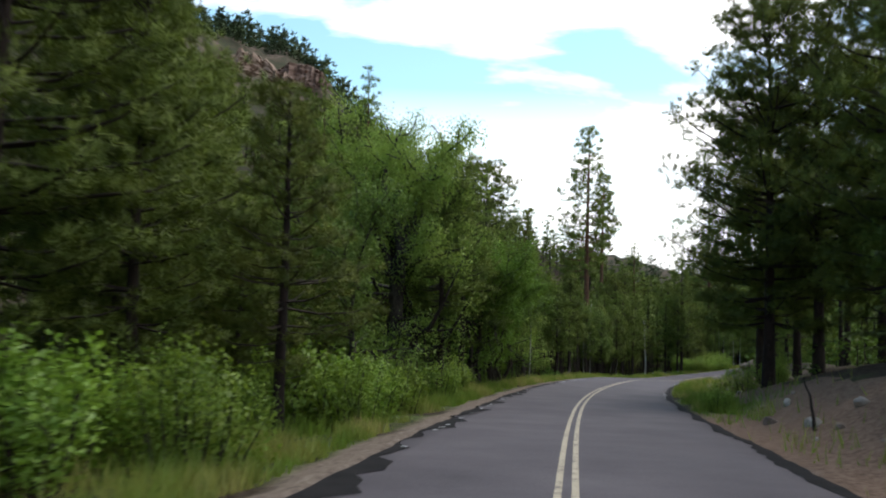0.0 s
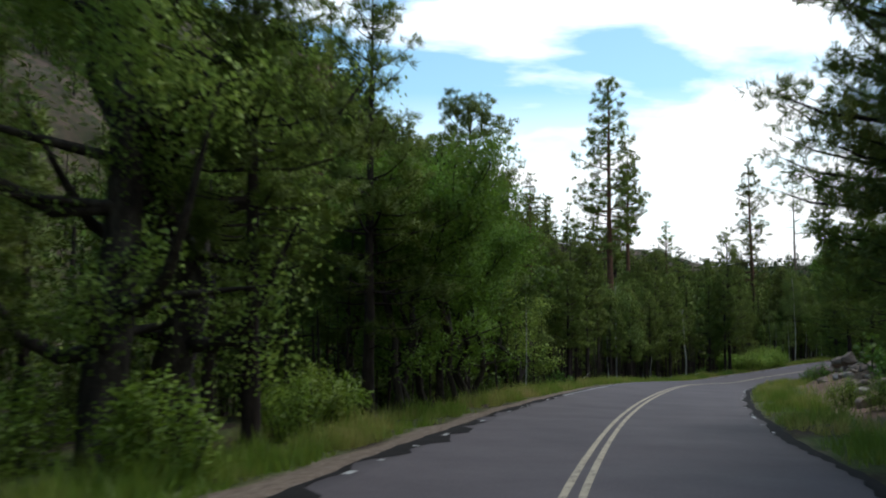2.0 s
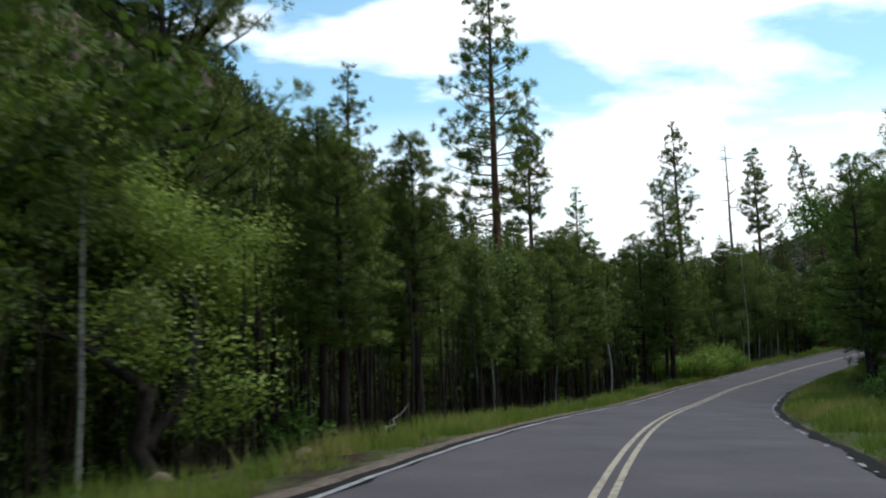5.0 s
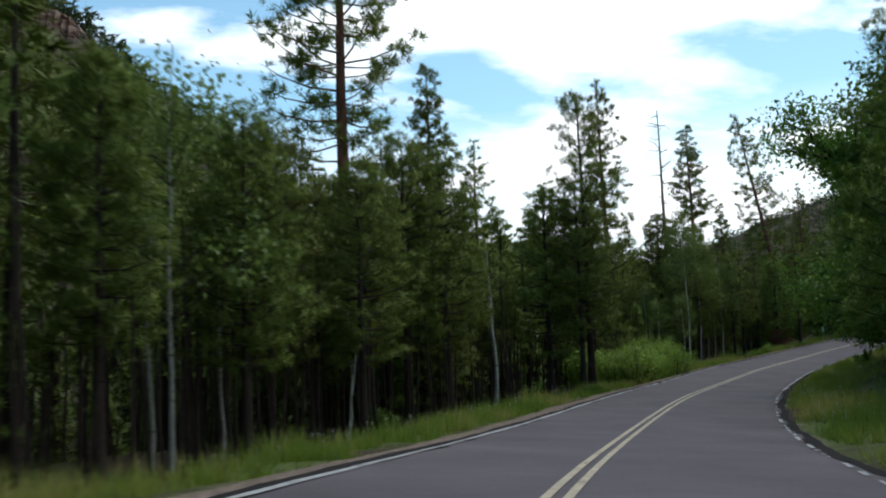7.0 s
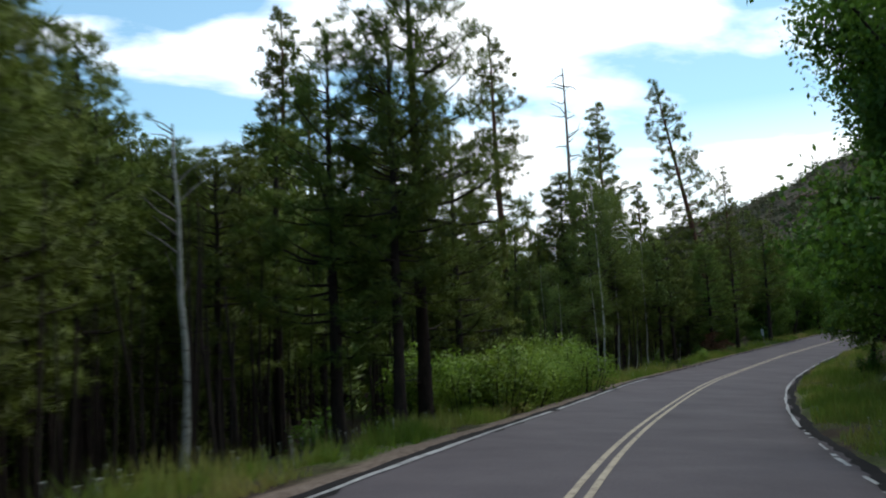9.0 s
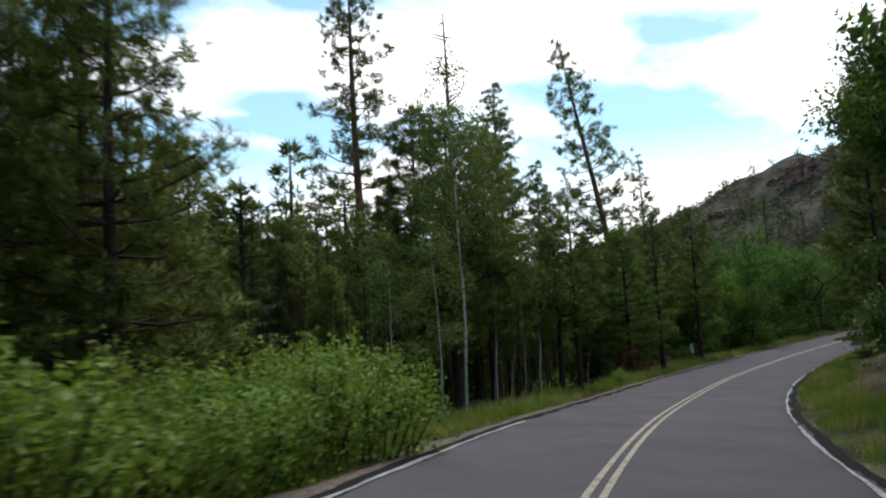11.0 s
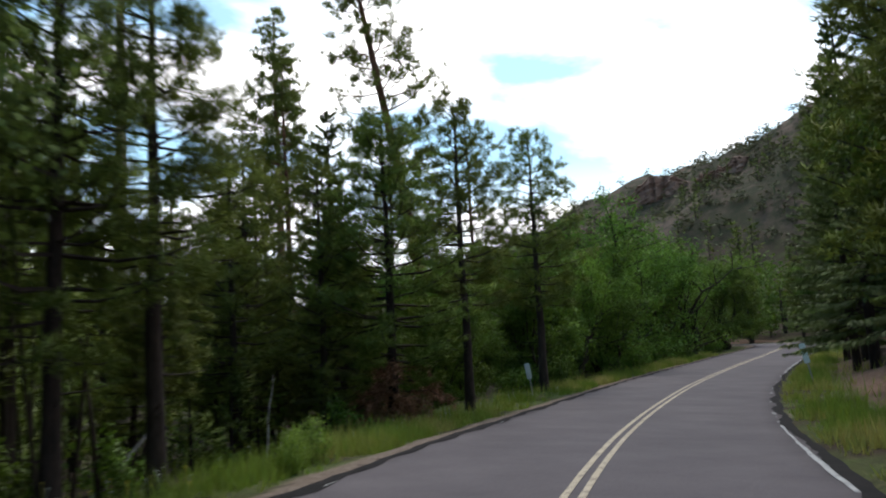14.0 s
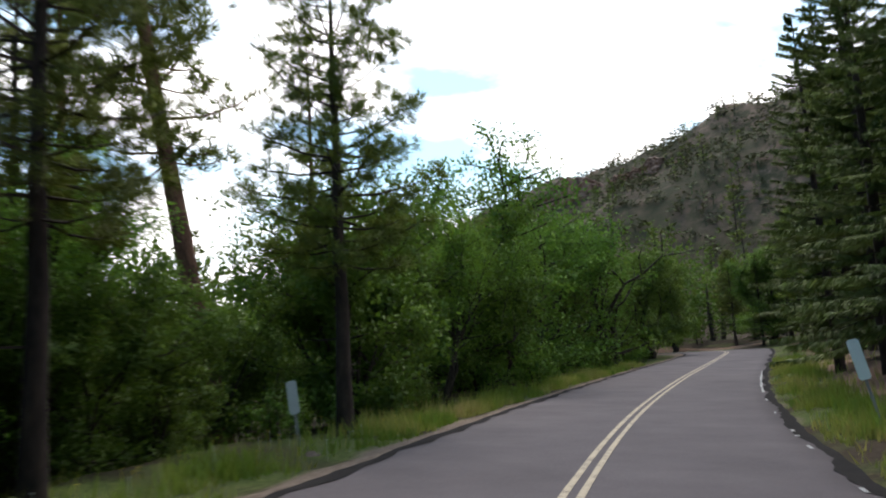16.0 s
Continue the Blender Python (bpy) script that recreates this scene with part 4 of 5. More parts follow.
def plant(kinds, x, y, height=None, scale=None, turn=None, which=None, sink=0.05, widen=1.0, tip=(0, 0)):
    """Sets a copy of one of the kinds at x, y on the ground, scaled to the height given."""
    key = which if which is not None else pick.randrange(len(kinds))
    make = kinds[key % len(kinds)]
    first = make not in BUILT
    if first:
        ob = make()
        top = max(v.co.z for c in ob.children for v in c.data.vertices)
        BUILT[make] = (ob, top)
    ob, top = BUILT[make]
    k = scale if scale is not None else height / top
    m = Matrix.LocRotScale((x, y, float(terrain(x, y)[0]) - sink), Euler((0, 0, pick.uniform(0, 6.28) if turn is None else turn)), (k * widen, k * widen, k))
    if tip != (0, 0):
        axis_ = Vector((-tip[1], tip[0], 0)).normalized()
        m = Matrix.Translation(m.translation) @ Matrix.Rotation(math.asin(math.hypot(*tip) / height), 4, axis_) @ Matrix.Translation(-m.translation) @ m
    if first:
        ob.matrix_basis = m
        return ob
    made = copy_thing(ob, Matrix.Identity(4))
    made.matrix_basis = m
    return made


pick = random.Random(11)
TAKEN = []


def free(x, y, gap):
    if any((x - a) ** 2 + (y - b) ** 2 < gap * gap for a, b in TAKEN):
        return False
    TAKEN.append((x, y))
    return True


def place(kinds, s, lat, height, **more):
    x, y = [float(v) for v in at_road(s, lat)]
    TAKEN.append((x, y))
    return plant(kinds, x, y, height, **more)


class Stand:
    """Trees too deep in the forest to tell apart, gathered into one mesh: trunks and crowns."""

    def __init__(self, seed, prototypes):
        self.rng, self.kinds, self.v, self.f, self.n, self.out = np.random.default_rng(seed), prototypes, ([], []), ([], []), [0, 0], []

    def add(self, x, y, z, h, widen=1.0):
        kind = self.kinds[self.rng.integers(len(self.kinds))]
        a = self.rng.uniform(0, 6.28)
        m = np.array([[math.cos(a) * widen, -math.sin(a) * widen, 0], [math.sin(a) * widen, math.cos(a) * widen, 0], [0, 0, 1]]) * h
        self.out.append(kind[1][2] @ (m / h / np.array([widen, widen, 1])).T)
        for k, (v, f, _) in enumerate(kind):
            self.v[k].append(v @ m.T + np.array([x, y, z - 0.1]))
            self.f[k].append(f + self.n[k])
            self.n[k] += len(v)

    def done(self, name, label, wood, leaf):
        v = np.concatenate(self.v[0] + self.v[1])
        f0, f1 = np.concatenate(self.f[0]), np.concatenate(self.f[1]) + self.n[0]
        f = [tuple(q) for q in f0.tolist()] + [tuple(q) for q in f1.tolist()]
        me = mesh_of(name, v, f, wood)
        me.materials.append(leaf)
        me.polygons.foreach_set("material_index", np.concatenate([np.zeros(len(f0), np.int32), np.ones(len(f1), np.int32)]))
        me.polygons.foreach_set("use_smooth", np.ones(len(me.polygons), bool))
        facing(me, [np.zeros((self.n[0], 3))] + self.out)
        return tagged(new(name, me), label, "woods", "", "stuff")


def rough_pine(seed, clear, spread, bunches, blades, size, width, sides=5):
    """One plain pine, 1 m high, as points and faces of its wood and of its needles."""
    rng = np.random.default_rng(seed)
    wood, crown = Build(), Build()
    wood.tube(trunk_line(rng, 1.0, 0.02, 4) * np.array([1, 1, 1]) + np.array([0, 0, 0.0]), [0.016, 0.013, 0.008, 0.002], sides)
    wood.v[0][:sides, 2] = -0.05
    tier = rng.integers(0, 12, bunches)
    u = np.clip((tier + rng.normal(0.3, 0.16, bunches)) / 12, 0, 1) ** 1.2
    a, r = rng.uniform(0, 6.28, bunches), rng.uniform(0.25, 1.0, bunches) ** 0.7
    r = r * spread * ((1 - u) ** 0.65 + 0.06)
    lobes = 0.75 + 0.4 * np.sin(a * 3 + tier * 2.4)
    at = np.stack([np.cos(a) * r * lobes, np.sin(a) * r * lobes, clear + (1 - clear) * u - 0.1 * r], 1)
    tufts(crown, rng, at, np.stack([np.cos(a), np.sin(a), 0.5 + 0 * a], 1), size, blades, width)
    return [(np.concatenate(b.v), np.array(b.f), np.concatenate(b.out) if b.out else None) for b in (wood, crown)]


def rough_oak(seed, clumps, leaves, leaf=1.0, stem=True):
    rng = np.random.default_rng(seed)
    wood, crown = Build(), Build()
    wood.tube(np.array([[0, 0, -0.05], [0.02, 0.01, 0.25], [0.0, 0.03, 0.7]])[::1 if stem else 2], [0.025, 0.018, 0.006][::1 if stem else 2], 5 if stem else 3)
    for k in range(clumps):
        a, r, z = rng.uniform(0, 6.28), rng.uniform(0.05, 0.4) , rng.uniform(0.15, 0.95)
        r *= math.sin(min(1.0, z + 0.25) * 2.6) + 0.15
        c = np.array([math.cos(a) * r, math.sin(a) * r, z])
        g = unit(rng.normal(0, 1, (leaves, 3))) * rng.uniform(0.3, 1, (leaves, 1)) * 0.12
        way = unit(g + rng.normal(0, 0.08, (leaves, 3))) * rng.uniform(0.025, 0.045, (leaves, 1)) * leaf
        crown.leaves(c + g, way, unit(np.cross(way, rng.normal(0, 1, (leaves, 3)))) * 0.013 * leaf, unit(unit(g) * 0.7 + np.array([math.cos(a) * 0.3, math.sin(a) * 0.3, 0.4]) + rng.normal(0, 0.25, (leaves, 3))))
    return [(np.concatenate(b.v), np.array(b.f), np.concatenate(b.out) if b.out else None) for b in (wood, crown)]

# ---------------------------------------------------------------- the trees that stand out
for kinds, x, y, h, w, wide in ((TALL, 20.5, 131.0, 37, 0, 1), (TALL, 54.7, 187.0, 36, 1, 1), (TALL, 81.3, 222.7, 36, 2, 1), (TALL, 34.0, 195.8, 38, 2, 1),
                                (NEAR, 79.5, 181.1, 12.4, 1, 1.05), (TALL, 91.4, 206.7, 23, 3, 0.8), (NEAR, 30.3, 124.2, 11.2, 0, 1), (NEAR, 31.7, 123.4, 11, 1, 1), (SNAG, 62.7, 188.7, 31.5, 0, 1),
                                (BROAD, 3.9, 87.3, 22.0, 1, 0.85), (BROAD, -3.5, 84, 19, 0, 0.8), (TALL, 9.5, 106, 20, 3, 1.1), (MID, -10, 66, 18, 0, 1.2), (MID, 2, 74, 15, 1, 1.1), (BARE, 26.7, 120.7, 7.4, 0, 1), (RUSTY, 67.5, 171.2, 9.6, 0, 1.15), (TALL, 70.8, 189.8, 19, 2, 0.9), (TALL, 69.7, 212.2, 19, 3, 1), (NEAR, 32.8, 125.6, 16.2, 0, 0.85), (SNAG, 44.7, 171.0, 11.5, 0, 1), (COTTON, 49.2, 151.6, 14, 0, 0.8), (ASPEN, 46.6, 153.9, 7.8, 0, 1), (ASPEN, 49.8, 162, 8.5, 1, 1), (COTTON, 53.0, 158.0, 13, 0, 0.8),
                                (TALL, 33, 158, 22, 3, 1.1), (MID, 31, 155, 17, 0, 1.2), (MID, 35.5, 161, 16, 2, 1.1), (MID, 28.5, 151, 15, 0, 1.2), (MID, 29.5, 160, 17, 0, 1.2), (TALL, -10, 110, 37, 3, 0.9), (TALL, -15, 110.5, 36, 3, 0.8), (ASPEN, 15.3, 99.0, 9, 2, 1), (ASPEN, 16.5, 101.4, 7, 1, 1)):
    TAKEN.append((x, y))
    plant(kinds, x, y, h, which=w, widen=wide)
place(OLD, 35.5, -7.0, 12.5, which=0, turn=2.6)
place(OLD, 38.7, -7.4, 13, which=1, turn=0.4)
place(NEAR, 18.9, -6.0, 7.8, which=0, widen=1.15)
place(PALE, 73.4, -7.8, 7.9, which=0, widen=1.5)
place(FIR, 165.3, 7.0, 12.6, which=2, widen=0.65)
place(YOUNG, 27.3, -6.9, 7.8, which=0)
for s, lat, h, w in ((29, -12.6, 12.5, 0), (33.5, -15.8, 14, 1), (25, -13.6, 14, 0), (38, -19.5, 14, 0), (30, -17, 14, 1), (29.5, -9.6, 8.8, 0), (32.2, -9.3, 9, 0)):
    place(MID, s, lat, h, which=w, widen=1.15)
# keep the dead white aspen in the open
TAKEN += [(x, y) for x in (24.4, 26.2, 28.0) for y in (112.5, 114.5, 116.5, 118.5)]
for k, (s, lat, h) in enumerate(((128, -12.6, 9.5), (131, -15, 10), (126, -16, 10), (134, -13.2, 9), (129.5, -18, 10.5), (124, -18.5, 10), (137, -16, 9.5))):
    place(MID, s, lat, h, which=k % 2, widen=1.2)
for s, lat, h in ((160.5, -10.5, 7.5), (164, -9.2, 13), (166, -11.5, 14), (163, -13, 8.5)):
    place(MID, s, lat, h, widen=1.1)
plant(TALL, 80.4, 191.7, 31.5, which=1, widen=0.95, tip=(-4.7, 2.1))
for kinds, s, lat, h, w in (
        (NEAR, 38.3, -6.0, 11, 1), (NEAR, 47.3, -6.9, 12.5, 0), (BROAD, 21, -10.8, 14, 1), (BROAD, 15, -10, 15, 0), (MID, 18, -8.8, 11, 0), (MID, 10, -10, 14, 0),
        (GREEN, 53.6, -6.7, 9.2, 0), (GREEN, 57.6, -7.2, 8.6, 1), (GREEN, 62.5, -8.3, 8.6, 0), (GREEN, 50.0, -7.4, 9, 1), (GREEN, 51.8, -9.4, 9, 0), (OAK, 78, -10.8, 6.6, 1), (ASPEN, 98.5, -8.4, 9, 1), (ASPEN, 70, -7.4, 6.5, 0),
        (NEAR, 173.3, -6.4, 10.5, 1), (NEAR, 190.7, -6.2, 11.4, 1), (NEAR, 196, -11, 11, 0), (OAK, 194.5, -8.6, 4.2, 2), (OAK, 191.8, -9.2, 3.8, 0), (OAK, 197.5, -9.2, 4.0, 2), (OAK, 200, -10, 4.6, 0), (NEAR, 183, -10.5, 9, 0), (NEAR, 184.6, -8.6, 8.5, 2), (FIR, 187.9, -9.8, 11, 0), (FIR, 190.2, -11.2, 10.5, 0), (FIR, 189.3, -13.4, 11, 0), (MID, 186.6, -12.2, 11, 2), (FIR, 192.6, -11.6, 9.5, 0), (FIR, 192.2, -14.8, 10.5, 0), (GREEN, 198, -11.8, 7.5, 0), (FIR, 152.4, -14.6, 9, 0), (FIR, 155.2, -13.4, 9, 0), (FIR, 153.6, -18, 10, 0), (FIR, 157.4, -15.8, 9.4, 0), (FIR, 150.2, -16.6, 9.6, 0), (GREEN, 195.2, -10.4, 6.5, 1), (MID, 144, -9.8, 13, 2), (MID, 146.4, -12.4, 13.5, 2), (MID, 143.4, -12.6, 14, 0), (MID, 147.5, -15.5, 13, 2), (MID, 149.5, -12.5, 9.6, 2), (MID, 151.5, -13.5, 9.8, 0), (MID, 117.2, -9.8, 11.5, 2), (MID, 114, -10, 10.8, 2), (NEAR, 171.4, -6.8, 10, 0), (ASPEN, 170, -7.4, 9, 1), (MID, 112.5, -8.6, 10.3, 1), (MID, 88, -8.0, 10.6, 3), (MID, 90.5, -9.5, 10, 1), (MID, 83, -9.2, 10.4, 3), (MID, 100, -7.6, 8, 1), (MID, 103, -8.6, 8.6, 1), (MID, 106, -7.4, 8, 1), (MID, 96, -8.2, 8, 3), (MID, 109.5, -8.8, 9, 1), (MID, 119, -9.9, 9.5, 0), (MID, 121, -11.6, 10.5, 1), (MID, 124.2, -12.5, 11, 0), (MID, 115.4, -8.1, 10.6, 1), (MID, 122.5, -14.2, 11.5, 0), (MID, 193, -12, 8, 0), (MID, 195.5, -14, 7.5, 0), (MID, 197, -16.5, 8, 0), (MID, 186, -13, 8, 0), (MID, 189.5, -14.5, 9, 0), (MID, 184, -15.5, 9, 2), (MID, 110.5, -11, 9, 0), (MID, 114.5, -12.5, 10, 1), (MID, 118.0, -12, 9.5, 0), (MID, 112, -14, 9.5, 0), (MID, 107, -11.5, 8.5, 0), (MID, 167, -8.6, 12.5, 1), (MID, 170, -9.6, 9.5, 0), (ASPEN, 153.3, -5.9, 6.0, 0), (ASPEN, 157.0, -9.0, 6.5, 0),
        (GREEN, 212.9, -7.6, 7.5, 0), (GREEN, 219, -7.4, 7, 1), (OAK, 206, -8.5, 8, 2),
        # the bank on the other side
        (BROAD, 33, 10.6, 16.5, 1), (BROAD, 51.5, 8.3, 17.5, 0), (BROAD, 42, 7.6, 18, 1), (BROAD, 41.8, 9.6, 17, 0), (MID, 24, 10.5, 17, 0), (MID, 55, 10.5, 16, 1), (MID, 31, 11.5, 13, 2), (FIR, 20, 7.6, 9, 0), (MID, 14, 10, 16, 1), (MID, 8, 8.5, 14, 0),
        (MID, 84, 11.5, 12.0, 2), (MID, 90, 10.5, 11, 0), (MID, 96, 9.2, 11.5, 1), (MID, 74, 12, 11, 1),
        (MID, 109, 7.8, 12.5, 0), (MID, 114, 8.2, 12.5, 2), (DARK, 118.5, 11.2, 12.5, 0), (DARK, 125, 10.2, 13, 1), (MID, 121, 13, 13, 1), (DARK, 130.5, 9.6, 14, 0), (DARK, 135.5, 9.4, 13.5, 1), (DARK, 140, 9.6, 14, 0), (DARK, 145, 10.0, 13.5, 1), (DARK, 152, 8.4, 9.5, 0), (DARK, 157, 8.8, 9, 1), (MID, 151, 11.2, 13, 0),
        (FIR, 158, 8.4, 14, 0), (MID, 168, 9.0, 13, 0), (MID, 172, 8.6, 14.5, 0), (FIR, 177, 9.8, 15, 0), (MID, 181, 8.0, 16.5, 0), (MID, 187.5, 8.0, 17, 0), (FIR, 194, 8.2, 17, 0), (OAK, 187, 10.4, 9, 2), (FIR, 205, 7.6, 17, 2), (FIR, 210, 7.0, 15, 0), (FIR, 216, 7.6, 19, 2), (MID, 196, 9.2, 14, 0), (FIR, 223, 6.6, 16, 0), (FIR, 226, 7.6, 17, 2)):
    place(kinds, s, lat, h, which=w)


# the oaks that line the road beyond the bend, and the willows before it
for k in range(9):
    place(OAK if k < 4 else FAROAK, 206.5 + 4.4 * k, -8.6 - 1.6 * (k % 2), 7.4 + 0.55 * k, which=k % 2, widen=1.1)
for s, lat, h in ((146.6, -8.0, 2.7), (148.0, -7.0, 2.7), (149.5, -8.2, 2.8), (150.8, -7.2, 2.5), (152.2, -8.5, 2.5)):
    place(BUSH, s, lat, h)

# ---------------------------------------------------------------- the rows on both sides
def stand(kinds, s0, s1, lat0, lat1, gap, low, high, tries):
    for _ in range(tries):
        s, lat = pick.uniform(s0, s1), pick.uniform(lat0, lat1)
        x, y = [float(v) for v in at_road(s, lat)]
        if free(x, y, gap):
            plant(pick.choice(kinds), x, y, pick.uniform(low, high), widen=pick.uniform(0.95, 1.2))


stand([MID], 2, 17, -13, -10, 3.0, 12, 15, 18)
stand([MID], 19, 30, -12, -9.2, 2.6, 6.5, 8.5, 16)
stand([MID], 40, 50, -11.5, -8.6, 2.8, 9, 11.5, 10)
stand([MID], 30, 40, -12.5, -10, 2.8, 7.5, 9.5, 8)
stand([OAK, MID, MID], 48, 80, -12.5, -9.8, 3.0, 7, 10, 22)
stand([MID], 78, 128, -10.5, -7.2, 2.7, 7.2, 9.6, 70)
stand([MID], 142, 150, -15, -10, 2.4, 7.0, 8.4, 14)
stand([MID], 150, 162, -16, -11.5, 2.4, 7.2, 8.6, 18)
stand([MID], 162, 191, -12, -8.6, 2.8, 9, 11.5, 26)
stand([MID, MID, NEAR], 191, 203, -13, -8.4, 3.4, 6.5, 8.5, 10)
stand([MID, OAK], 176, 203, -15, -8.6, 2.2, 3.2, 6.0, 34)
stand([MID, OAK], 152, 176, -14, -8.8, 2.2, 3.2, 6.0, 26)
stand([FAROAK, FAROAK, FAROAK, MID], 220, 244, -14, -10.5, 3.2, 10, 12.5, 18)
stand([MID], 6, 60, 9, 14, 3.6, 12, 16, 16)
stand([OAK, MID], 98, 160, 9.5, 13, 3.2, 7, 10, 30)
stand([MID, MID, FIR], 158, 240, 9, 14, 3.2, 11, 15, 26)
stand([FIR, MID], 242, 264, 4.8, 14, 2.6, 8, 12, 20)
stand([MID, MID, FAROAK], 246, 264, -14, -6, 2.6, 9, 11.5, 24)
stand([MID, FIR], 264, 292, -14, -5.4, 2.2, 7.5, 10.5, 44)
stand([FIR, MID], 264, 284, 5, 12, 2.6, 8, 11, 16)

# ---------------------------------------------------------------- bushes
stand([BUSH], 5, 28, -8.6, -4.9, 1.15, 1.5, 2.3, 90)
for s, lat, h in ((39.5, -5.7, 1.5), (41, -6.1, 1.7), (42.4, -5.9, 1.4), (43.8, -6.4, 1.3)):
    place(BUSH, s, lat, h)
stand([BUSH], 28, 38, -7.6, -5.2, 1.5, 0.9, 1.6, 18)
stand([BUSH], 131, 144, -7.0, -4.5, 1.05, 1.8, 2.6, 60)
stand([BUSH], 146, 154, -9.6, -6.8, 1.2, 2.0, 2.8, 12)
stand([BUSH], 173.5, 177, -5.4, -4.6, 0.9, 0.8, 1.1, 4)
stand([BUSH, SCRUB], 44, 58, 6.6, 9, 1.6, 1.0, 1.6, 9)
stand([BUSH], 31, 36, 4.3, 5.0, 0.8, 0.7, 1.1, 5)
stand([SCRUB], 20, 46, -11, -6.8, 2.4, 0.9, 1.7, 10)
stand([SCRUB], 60, 131, -9.5, -6.6, 1.8, 0.7, 1.4, 46)
stand([SCRUB], 150, 203, -11, -6.6, 1.8, 0.8, 1.7, 46)
stand([SCRUB], 262, 290, -7.5, -5, 1.7, 1.2, 2.2, 24)
stand([SCRUB], 203, 262, -8.6, -6.2, 1.7, 1.1, 2.1, 60)
stand([SCRUB], 60, 240, 6.5, 10, 3.0, 0.9, 1.7, 30)

# ---------------------------------------------------------------- the deep forest, too dense to tell trees apart
def deep(st, s0, s1, lat0, lat1, gap, low, high, tries):
    for _ in range(tries):
        s, lat = pick.uniform(s0, s1), pick.uniform(lat0, lat1)
        x, y = [float(v) for v in at_road(s, lat)]
        if free(x, y, gap):
            st.add(x, y, float(terrain(x, y)[0]), pick.uniform(low, high), pick.uniform(0.9, 1.25))


pines = Stand(1, [rough_pine(k, c, sp, 130, 10, 0.038, 0.0040) for k, (c, sp) in enumerate([(0.12, 0.21), (0.20, 0.20), (0.08, 0.23), (0.28, 0.19)])])
oaks = Stand(2, [rough_oak(k, 32, 20, 1.15) for k in range(3)])
deep(pines, 158, 186, -24, -12.5, 2.2, 9, 12, 110)
deep(pines, 150, 176, -34, -17, 2.0, 11, 13.5, 130)
deep(pines, 136, 196, -48, -22, 2.2, 12, 15.5, 230)
deep(oaks, 46, 82, -20, -12, 3.4, 7, 10, 16)
deep(pines, 16, 46, -19, -11.5, 2.4, 6.5, 8.5, 90)
deep(pines, 4, 78, -30, -12.5, 2.6, 9, 12, 230)
deep(pines, 78, 106, -30, -11, 2.2, 9, 11.2, 210)
deep(pines, 106, 135, -30, -11, 2.2, 8.5, 11, 230)
deep(pines, 122, 142, -24, -11, 2.0, 9, 11.5, 70)
deep(pines, 118, 146, -28, -11, 2.5, 10, 12.5, 70)
deep(oaks, 140, 200, -28, -12, 3.8, 6, 9, 30)
deep(oaks, 200, 222, -34, -11, 3.4, 6.5, 8.5, 30)
deep(oaks, 222, 262, -34, -11, 3.2, 9, 13, 45)
deep(pines, 135, 160, -34, -15.5, 2.2, 10, 12.5, 150)
deep(pines, 160, 192, -32, -12.5, 3.0, 9, 12.5, 110)
deep(pines, 192, 212, -32, -12.5, 3.6, 7.0, 9, 50)
deep(pines, 212, 250, -32, -12.5, 3.2, 10, 14, 90)
deep(oaks, 98, 250, 12, 26, 4.0, 7, 9, 50)
deep(pines, 4, 98, 13, 30, 3.8, 10, 14, 130)
deep(pines, 98, 260, 13, 34, 4.0, 8, 12, 170)
# thin dark stems crowded under the roadside pines
rng = np.random.default_rng(77)
stems = Build()
for s0, s1, n in ((44, 78, 120), (78, 134, 420), (150, 176, 110)):
    for s, out in zip(rng.uniform(s0, s1, n), rng.uniform(7.4, 15, n)):
        x, y = [float(v) for v in at_road(s, -out)]
        lean, h = rng.normal(0, 0.05, 2), rng.uniform(2.5, 6.0)
        z, r = float(terrain(x, y)[0]) - 0.1, rng.uniform(0.02, 0.055)
        stems.tube([(x, y, z), (x + lean[0] * h * 0.5 + rng.normal(0, 0.05), y + lean[1] * h * 0.5, z + h * 0.5), (x + lean[0] * h, y + lean[1] * h, z + h)], [r, r * 0.8, r * 0.4], 4)
tagged(new("thin_stems", stems.mesh("thin_stems", BARK_PINE)), "thin dark stems crowded under the roadside pines", "stems", "", "stuff")
saplings = Stand(7, [rough_pine(80 + k, 0.04, 0.26, 36, 8, 0.11, 0.010, 3) for k in range(4)])
for s0, s1, n, near in ((-4, 30, 60, 9.8), (30, 78, 150, 10.5), (78, 136, 200, 13.5), (160, 200, 90, 9.8)):
    for _ in range(n):
        x, y = [float(v) for v in at_road(pick.uniform(s0, s1), -pick.uniform(near, 21))]
        saplings.add(x, y, float(terrain(x, y)[0]), pick.uniform(1.0, 2.8), pick.uniform(1.1, 1.7))
saplings.done("pine_saplings", "dark pine saplings crowded between the trunks", BARK_PINE, NEEDLES_STAND)
thin = Stand(3, [rough_pine(60 + k, c, 0.21, 60, 7, 0.07, 0.0075, 3) for k, c in enumerate((0.08, 0.15, 0.05))])
deep(thin, 10, 290, -85, -31, 6.0, 10, 15, 330)
thin.done("pine_stand", "farther pines filling the valley floor", BARK_PINE, NEEDLES_STAND)


def beyond(st, x0, x1, y0, y1, gap, low, high, tries):
    """Trees where the road has bent away."""
    for _ in range(tries):
        x, y = pick.uniform(x0, x1), pick.uniform(y0, y1)
        s, lat = to_road(x, y)
        if abs(lat[0]) > 7.5 and free(x, y, gap):
            st.add(x, y, float(terrain(x, y)[0]), pick.uniform(low, high), pick.uniform(0.95, 1.3))


